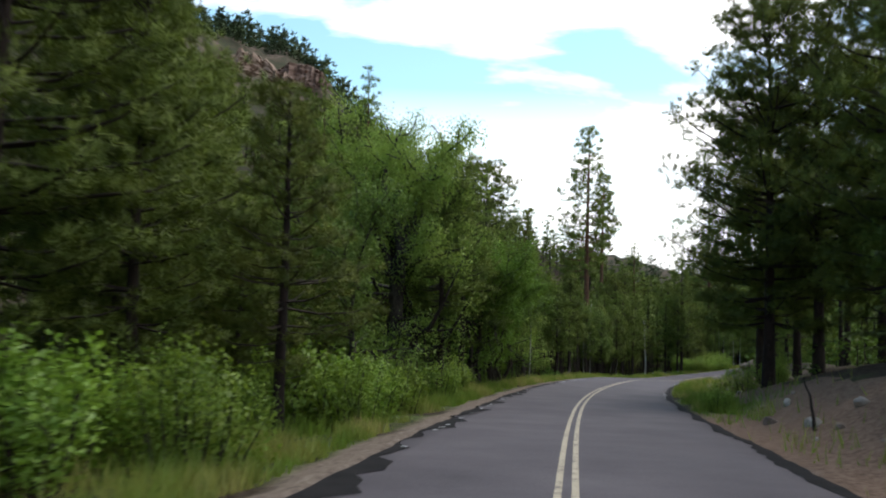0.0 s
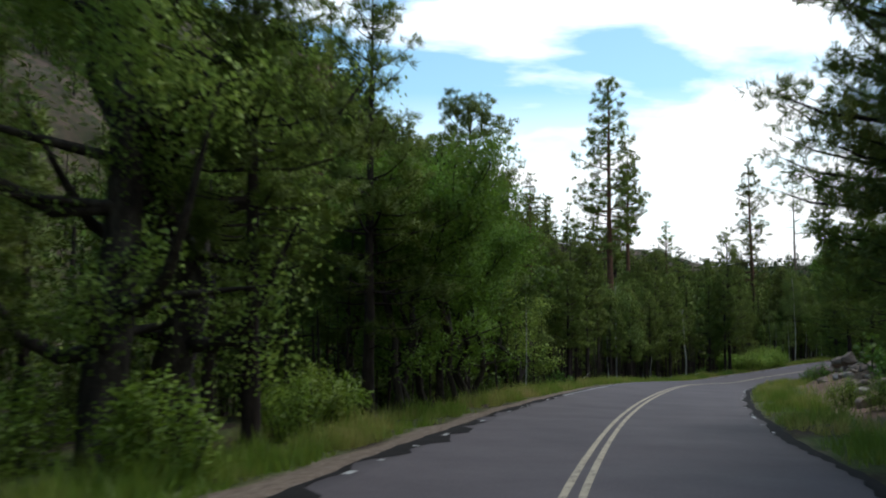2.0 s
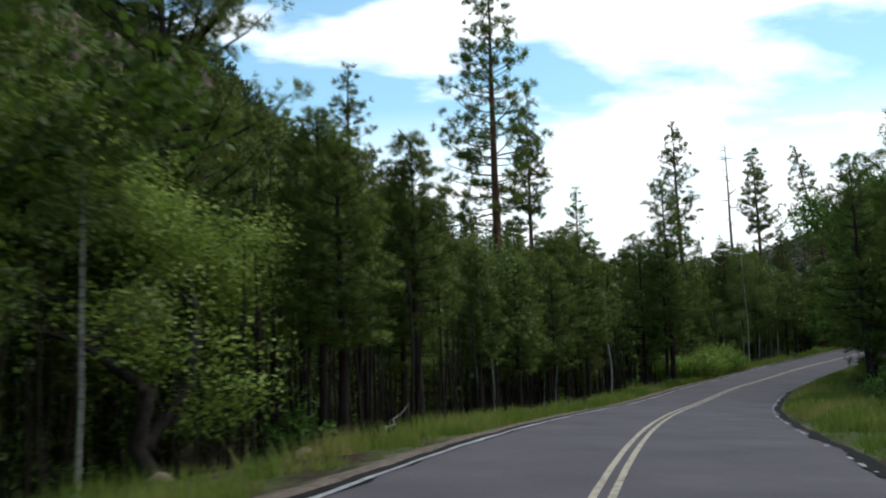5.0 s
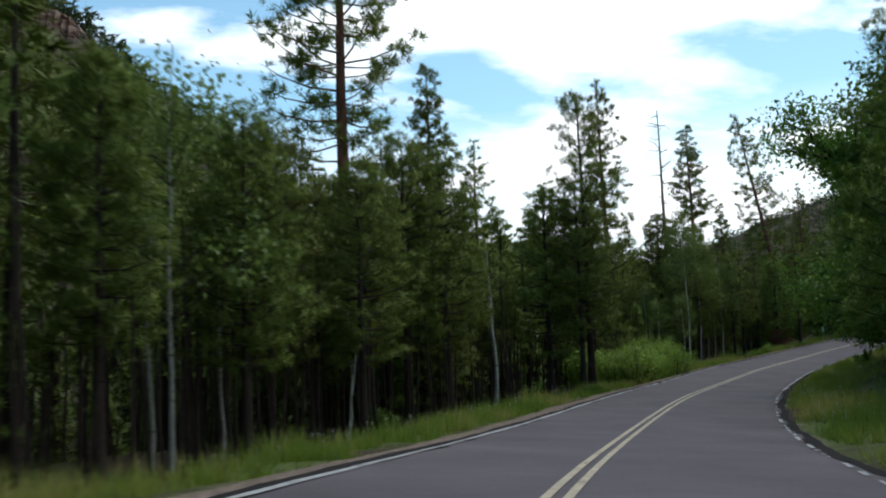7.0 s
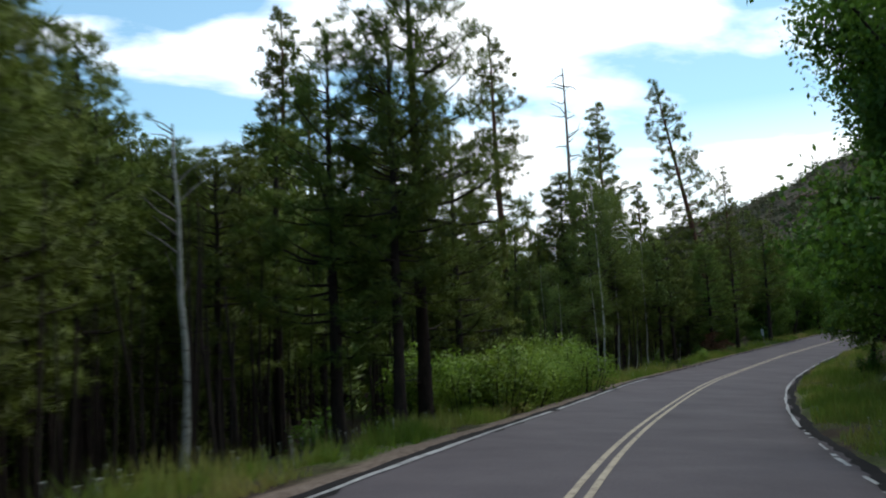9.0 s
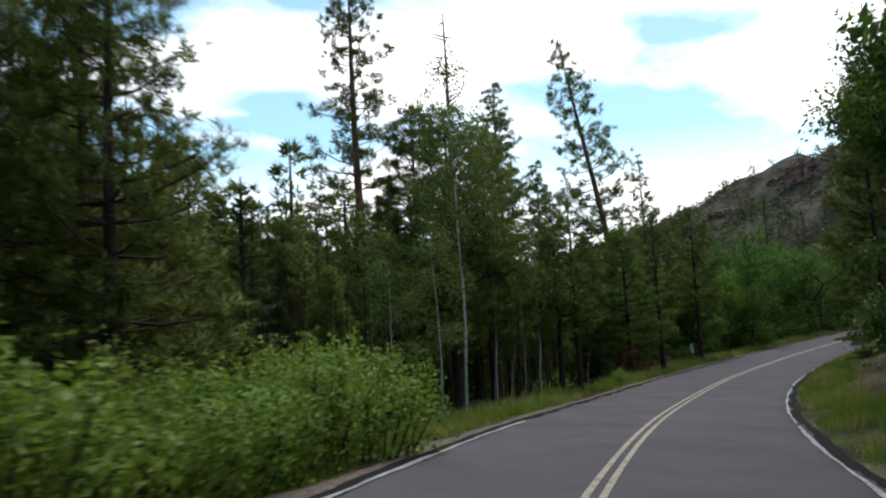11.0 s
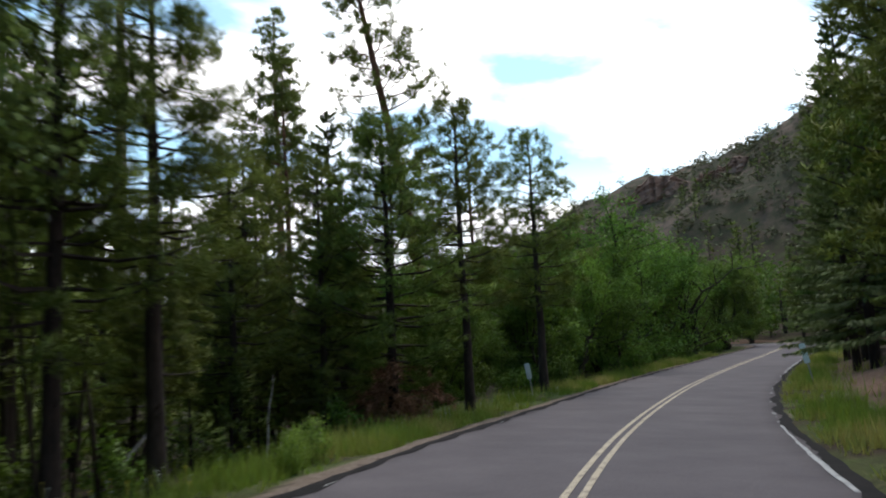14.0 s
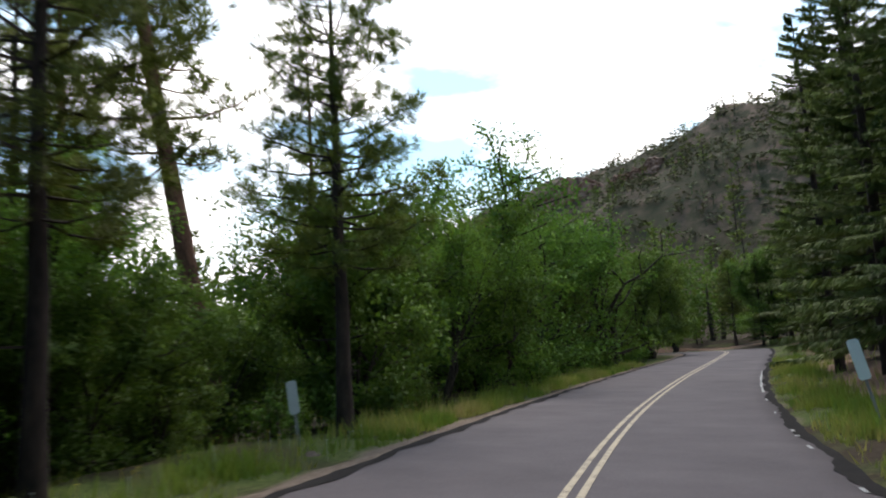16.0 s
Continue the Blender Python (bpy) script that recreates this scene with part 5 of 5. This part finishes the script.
low = Stand(6, [rough_oak(50 + k, 10, 7, 3.0, False) for k in range(4)])
for _ in range(520):
    s, lat = pick.uniform(0, 250), pick.choice((-1, 1)) * pick.uniform(9.0, 22)
    if s < 135 and lat < 0:
        continue
    x, y = [float(v) for v in at_road(s, lat)]
    low.add(x, y, float(terrain(x, y)[0]), pick.uniform(0.8, 2.0), pick.uniform(1.0, 1.7))
beyond(oaks, 96, 170, 195, 270, 3.8, 9, 13.5, 130)
beyond(low, 100, 190, 192, 300, 2.5, 2.5, 5.5, 260)
beyond(pines, 95, 175, 195, 300, 4.6, 9, 14, 260)
beyond(pines, 40, 210, 235, 330, 6.5, 9, 14, 220)
low.done("undergrowth", "dark tangled undergrowth on the forest floor", BARK_OAK, LEAF_STAND)
pines.done("pine_stand", "dense dark stand of young pines behind the roadside rows", BARK_PINE, NEEDLES_STAND)
oaks.done("oak_stand", "green oaks crowded behind the roadside rows", BARK_OAK, LEAF_STAND)


# layered cliffs near the crest of the hill: place, width, height, turn
CLIFFS = [(-81, 272, 22, 9, 17), (-71, 280, 22, 8, 24), (-73, 306, 26, 11.5, 5), (-69, 334, 26, 11, 16), (-59, 350, 24, 8, 3)]


def far_woods():
    """Conifers and scrub on the valley sides, hundreds of metres off."""
    rng = np.random.default_rng(3)
    trees = Stand(4, [rough_pine(20 + k, 0.05, 0.24, 15, 3, 0.15, 0.040, 3) for k in range(5)])
    finer = Stand(8, [rough_pine(25 + k, 0.06, 0.23, 34, 6, 0.085, 0.012, 3) for k in range(5)])
    scrub = Stand(5, [rough_oak(30 + k, 5, 4, 5.0, False) for k in range(4)])
    for st, n, low in ((trees, 9000, True), (scrub, 11000, False)):
        x, y = rng.uniform(-330, 470, n), rng.uniform(120, 740, n)
        if not low:
            some = np.arange(n) < 3500
            x, y = np.where(some, rng.uniform(-220, 60, n), rng.uniform(165, 400, n)), np.where(some, rng.uniform(380, 560, n), rng.uniform(160, 580, n))
        else:
            some = np.arange(n) < 4800
            x, y = np.where(some, rng.uniform(-230, 90, n), x), np.where(some, rng.uniform(190, 540, n), y)
        s, lat = to_road(x, y)
        z = terrain(x, y)
        bare = wobble(x, y, 0.021, 5.0) + 0.5 * wobble(x, y, 0.06, 1.0)
        d = np.hypot(x - 60, y - 100)
        # nothing beyond the crests
        behind = terrain(x - (x - 60) / d * 26, y - (y - 100) / d * 26) > z + 7
        ledge = np.min([np.hypot(x - c[0], y - c[1]) for c in CLIFFS], 0) < (22 if low else 11)
        keep = ~ledge & ((np.abs(lat) > 82) | (s > 320)) & ~behind
        keep &= ((z < np.where(x > 150, 52, 30)) | (bare > 0.3) | (rng.random(n) < np.where(x > 150, 0.42, 0.16)) | ((x < 90) & (z < 140 + 12 * bare))) if low else ((z > 22) & (bare > -0.9 + rng.random(n) * 0.6))
        for px, py, pz in zip(x[keep], y[keep], z[keep]):
            if low:
                close = math.hypot(px - 10, py - 60) < 270 or (px > 150 and py < 470)
                (finer if close else st).add(px, py, pz, rng.uniform(7, 13) if pz < 30 or px < 90 else rng.uniform(4, 8), rng.uniform(0.9, 1.5))
            else:
                st.add(px, py, pz - 0.6, rng.uniform(1.5, 3.6), rng.uniform(1.7, 2.9))
    finer.done("far_woods", "dark conifers on the slopes above the valley", BARK_PINE, NEEDLES_STAND)
    trees.done("far_woods", "distant dark conifers over the valley sides", FAR_TREES, FAR_TREES)
    scrub.done("far_scrub", "olive scrub dotted over the rocky hillsides", FAR_TREES, FAR_SCRUB)


far_woods()


# pines that close the forest behind the aspens, and pines beyond the bend
for k, (s, lat, h) in enumerate(((163, -16.5, 9.5), (167, -20, 10.5), (172.5, -22.5, 10), (179, -25, 11), (197, -20.5, 9))):
    place(MID, s, lat, h, which=(0, 2, 1)[k % 3], turn=k * 1.7, widen=1.15)
for k, (s, lat, h) in enumerate(((219, -11.5, 10), (225, -12.5, 11.5), (229, -10, 9.5), (235, -12, 11), (240, -9.5, 10.5))):
    place(MID, s, lat, h, which=(0, 2, 1)[k % 3], turn=k * 2.3)
for k, (s, lat, h) in enumerate(((262, -6.2, 9.5), (274, -5.6, 10.5), (270, 6.6, 10), (284, 5.8, 11))):
    place(DARK, s, lat, h, which=k % 2, turn=k * 1.3)
place(OAK, 219.5, -8.3, 12, which=1, turn=0.6)


# ---------------------------------------------------------------- grass along the verges
def grass(name, n, side, label, seed):
    rng = np.random.default_rng(seed)
    s = rng.uniform(-6, 246, n)
    pave = pave_left(s) if side < 0 else np.full(n, PAVE_R)
    out = (0.8 if side < 0 else 0.05) + rng.gamma(2.0, 0.5 if side < 0 else 0.85, n)
    clump = wobble(s * 1.0, out * 2.0, 0.9, 2.0) + 0.6 * wobble(s, out * 3, 2.3, 5.0)
    keep = (clump > -0.35 + rng.random(n) * 0.9) & (out < (3.3 if side < 0 else 4.6))
    trodden = (np.abs(s - 197.2) < 2.6) & (rng.random(n) < 0.8)
    if side < 0:
        keep &= ~trodden
    if side > 0:
        keep &= (s > 29 + rng.normal(0, 2, n)) | (rng.random(n) < 0.08)
        keep &= (s < 160) | (out < 2.0 + 0.6 * wobble(s, out, 0.5, 4.0)) | (rng.random(n) < 0.16)
        keep &= (s > 88) | (out < 1.7 + 0.5 * wobble(s, out, 0.7, 1.0)) | (rng.random(n) < 0.12)
    s, out, clump, pave = s[keep], out[keep], clump[keep], pave[keep]
    x, y = at_road(s, side * (pave + out))
    z = terrain(x, y)
    h = rng.uniform(0.12, 0.34, len(x)) * (1 + 0.5 * np.clip(clump, 0, 1)) * np.clip((0.5 if side < 0 else 0.8) + out * 0.45, 0.5, 1.5)
    a = rng.uniform(0, 6.28, len(x))
    bend = rng.normal(0, 0.28, (len(x), 2))
    way = np.stack([bend[:, 0] * h, bend[:, 1] * h, h], 1)
    side_v = np.stack([np.cos(a), np.sin(a), 0 * a], 1) * rng.uniform(0.010, 0.024, (len(x), 1))
    b = Build()
    b.spikes(np.stack([x, y, z - 0.03], 1), way, side_v)
    return tagged(new(name, b.mesh(name, GRASS)), label, "grass", "", "stuff")


grass("grass", 150000, -1, "rough green and straw-coloured grass along the shoulder", 5)
grass("grass", 150000, 1, "rough green grass on the verge", 6)

# ---------------------------------------------------------------- rocks, markers and dead wood
def rock(s, lat, size, mat, label, seed, lift=0.0, flat=0.7):
    """A boulder: a ball cut by random planes and roughened."""
    rng = np.random.default_rng(seed)
    bm = bmesh.new()
    bmesh.ops.create_icosphere(bm, subdivisions=3, radius=1.0)
    cuts = [(unit(rng.normal(0, 1, 3)), rng.uniform(0.55, 0.85)) for _ in range(9)]
    for v in bm.verts:
        p = np.array(v.co)
        for n, d in cuts:
            over = p @ n - d
            if over > 0:
                p = p - n * over * 0.92
        p = p * (1 + 0.05 * noise.noise(Vector(p * 2.5 + seed)))
        v.co = Vector(p * np.array([1.0, rng.uniform(0.995, 1.005), flat]) * size)
    me = bpy.data.meshes.new("rock")
    bm.to_mesh(me)
    bm.free()
    me.materials.append(mat)
    x, y = [float(v) for v in at_road(s, lat)]
    ob = new("rock", me)
    ob.matrix_basis = Matrix.LocRotScale((x, y, float(terrain(x, y)[0]) + size * flat * 0.25 + lift), Euler((rng.uniform(-0.2, 0.2), rng.uniform(-0.2, 0.2), rng.uniform(0, 6))), (1.0, rng.uniform(0.6, 0.9), 1.0))
    return tagged(ob, label, "rock", "rocks on the bank")


rr = random.Random(8)
for k in range(26):
    rock(rr.uniform(11, 33), rr.uniform(4.6, 8.5), rr.uniform(0.08, 0.26), rr.choice((STONE, STONE, PALE_STONE)), "brown stone lying on the bare soil of the bank", 200 + k)
for k in range(26):
    rock(rr.uniform(80, 97), rr.uniform(7.2, 9.8), rr.uniform(0.25, 0.6), STONE, "weathered pale-brown rock in the roadside outcrop", 300 + k, rr.uniform(0, 0.5))
for k in range(40):
    rock(rr.uniform(46, 76), rr.uniform(6.9, 9.6), rr.uniform(0.12, 0.42), rr.choice((STONE, STONE, PALE_STONE)), "pale-brown stone lying loose on the cut bank", 600 + k)
for k in range(14):
    rock(rr.uniform(100, 215), rr.uniform(5.2, 8.0), rr.uniform(0.12, 0.35), rr.choice((STONE, PALE_STONE)), "grey-brown stone in the grass of the verge", 400 + k)
for s, lat, size in ((46.1, -6.2, 0.3), (72.1, -7.4, 0.3), (76, -6.6, 0.3), (197, -5.3, 0.2), (199, -5.0, 0.16), (66, -6.6, 0.25)):
    rock(s, lat, size, STONE, "brown stone sunk in the grass beside the road", int(500 + s), -0.08)


def marker(s, lat, top, height, width, lean, turn, mat, label):
    """A narrow upright panel on a thin steel post, leaning."""
    x, y = [float(v) for v in at_road(s, lat)]
    base = thing("road_marker", label, "marker", "road markers")
    bm = bmesh.new()
    bmesh.ops.create_cube(bm, size=1.0, matrix=Matrix.LocRotScale((0, -0.022, top - height / 2), None, (width, 0.006, height)))
    bmesh.ops.bevel(bm, geom=[e for e in bm.edges if abs(e.verts[0].co.y - e.verts[1].co.y) > 0.001], offset=0.03, segments=3, affect="EDGES")
    me = bpy.data.meshes.new("panel")
    bm.to_mesh(me)
    bm.free()
    me.materials.append(mat)
    panel = part("panel", me, base, "plain weathered metal panel")
    # a U-shaped channel post
    w, d = 0.03, 0.022
    outline = [(-w, 0), (-w * 0.5, 0), (-w * 0.5, d), (w * 0.5, d), (w * 0.5, 0), (w, 0), (w, -0.005), (w * 0.4, -0.005), (w * 0.4, d - 0.006), (-w * 0.4, d - 0.006), (-w * 0.4, -0.005), (-w, -0.005)]
    n = len(outline)
    verts = [(px, py - 0.012, z) for z in (-0.4, top - height * 0.1) for px, py in outline]
    faces = [(k, (k + 1) % n, (k + 1) % n + n, k + n) for k in range(n)]
    part("post", mesh_of("post", verts, faces, STEEL), base, "thin grey steel post")
    for z in (top - height * 0.25, top - height * 0.75):
        bolt = Build()
        bolt.tube([(0, -0.03, z), (0, -0.024, z)], [0.009, 0.011], 6)
        part("bolt", bolt.mesh("bolt", STEEL), panel)
    base.matrix_basis = Matrix.LocRotScale((x, y, float(terrain(x, y)[0])), Euler((radians(-9), radians(lean), radians(turn))), None)
    return base


marker(197.5, -5.75, 1.38, 0.66, 0.21, -9, -42, SIGN_GREY, "grey metal marker panel leaning on a thin post")
marker(200.5, 5.0, 1.75, 0.82, 0.24, -9, -40, SIGN_GREEN, "pale green metal marker panel leaning over the verge")


def pole(name, a, b, r, mat, label, bends=0.03):
    """A dead stem from a to b, each (s, lat, height over the ground)."""
    rng = np.random.default_rng(int(a[0] * 10))
    ends = []
    for s, lat, up in (a, b):
        x, y = [float(v) for v in at_road(s, lat)]
        ends.append(np.array([x, y, float(terrain(x, y)[0]) + up]))
    t = np.linspace(0, 1, 7)[:, None]
    pts = ends[0] * (1 - t) + ends[1] * t + rng.normal(0, bends, (7, 3)) * np.linalg.norm(ends[1] - ends[0]) * 0.4
    b_ = Build()
    b_.tube(pts - ends[0], r * (1 - 0.75 * t[:, 0]), 7)
    ob = new(name, b_.mesh(name, mat, True))
    ob.location = ends[0]
    return tagged(ob, label, "dead wood", "dead wood")


pole("fallen_log", (175.6, -9.3, 0.0), (176.7, -8.5, 1.35), 0.075, DEADWOOD, "bleached leaning dead stem between the pines", 0.01)
pole("dead_branch", (82, -7.2, 0.1), (83.6, -6.9, 0.9), 0.05, DEADWOOD, "crooked bleached dead branch in the grass", 0.12)
pole("fallen_log", (89, -11.0, 0.1), (91, -10.6, 0.7), 0.09, DEADWOOD, "pale broken log among the trunks", 0.02)
pole("dead_branch", (57, -7.0, 0.1), (58.5, -6.7, 0.7), 0.04, DEADWOOD, "crooked bleached dead branch in the grass", 0.14)
for s, lat, h in ((104, -7.0, 2.2), (107.5, -8.6, 2.4), (168, -8.2, 2.6), (169.3, -8.0, 3.2), (166.8, -8.6, 2.2), (147, -6.6, 1.3), (152, -6.8, 1.5), (180, -8, 2.0)):
    pole("dead_sapling", (s, lat, -0.1), (s + 0.2, lat + 0.15, h), 0.028, BARK_WHITE, "thin broken white stem standing at the forest edge", 0.02)
pole("dead_sapling", (21.2, 5.2, -0.1), (21.4, 5.0, 1.25), 0.05, BARK_PINE, "thin dark stem leaning on the bank", 0.03)


def flowers(name, spots, mat, label, seed):
    """Small flower heads on stems, too small to tell apart."""
    rng = np.random.default_rng(seed)
    b = Build()
    for s0, s1, side, n in spots:
        s, out = rng.uniform(s0, s1, n), rng.uniform(0.5, 2.4, n)
        x, y = at_road(s, side * ((3.45 + 0.6 if side < 0 else PAVE_R) + out))
        z = terrain(x, y) + rng.uniform(0.25, 0.5, n)
        for p in np.stack([x, y, z], 1):
            for k in range(5):
                a = k * 1.257 + rng.uniform(-0.2, 0.2)
                d = np.array([[math.cos(a), math.sin(a), 0.35]]) * 0.035
                b.leaves(p[None], d, np.array([[-math.sin(a), math.cos(a), 0]]) * 0.013)
            b.spikes(p[None], np.array([[0.01, 0.0, -0.45]]), np.array([[0.003, 0, 0]]))
    return tagged(new(name, b.mesh(name, mat)), label, "flowers", "", "stuff")


flowers("yellow_flowers", [(64, 100, 1, 150), (130, 175, -1, 90), (180, 205, -1, 40)], FLOWER_Y, "scattered yellow wild flowers in the verge", 1)
flowers("white_flowers", [(95, 130, -1, 90), (150, 200, -1, 90), (104, 125, 1, 60)], FLOWER_W, "scattered white wild flowers in the verge", 2)


# ---------------------------------------------------------------- cliffs along the crest of the far hill
def cliff(x, y, width, depth, height, turn, seed):
    """A block of layered rock with a ragged top, set into the slope."""
    rng = np.random.default_rng(seed)
    n, m = 26, 12
    a = np.linspace(0, 1, n)
    top = height * (0.75 + 0.25 * np.cumsum(rng.normal(0, 0.45, n)).clip(-1, 1)) * (0.35 + 0.65 * np.sin(np.pi * a) ** 0.6)
    verts, cleft = [], 0.22 * rng.normal(0, 1, n) + 0.16 * np.sin(a * 23 + seed)
    for j in range(m):
        v = j / (m - 1)
        ledge = 0.10 * math.floor(v * 4) + 0.03 * rng.normal(0, 1, n)
        gully = cleft * (0.6 + 0.4 * v) + 0.10 * rng.normal(0, 1, n)
        verts.append(np.stack([(a - 0.5) * width, -depth * (0.5 - ledge + gully * 0.6), -height * 0.3 + top * v * 1.3], 1))
    verts.append(np.stack([(a - 0.5) * width, np.full(n, depth), top * 0.95], 1))
    me = mesh_of("cliff", np.concatenate(verts), sheet(n, m + 1), CLIFF)
    ob = new("cliff", me)
    ob.matrix_basis = Matrix.LocRotScale((x, y, float(terrain(x, y)[0])), Euler((0, 0, radians(turn))), None)
    return tagged(ob, "reddish-brown layered cliff below the crest of the hill", "cliff", "cliffs on the hill")


for k, (x, y, w, h, turn) in enumerate(CLIFFS):
    cliff(x, y, w, 8, h, turn, 40 + k)
# smaller outcrops on the slope across the valley
for k, (x, y, w, h, turn) in enumerate(((247, 357, 24, 6.5, -52), (259, 338, 20, 5.5, -55), (236, 384, 16, 4.0, -46))):
    cliff(x, y, w, 6, h, turn, 60 + k)
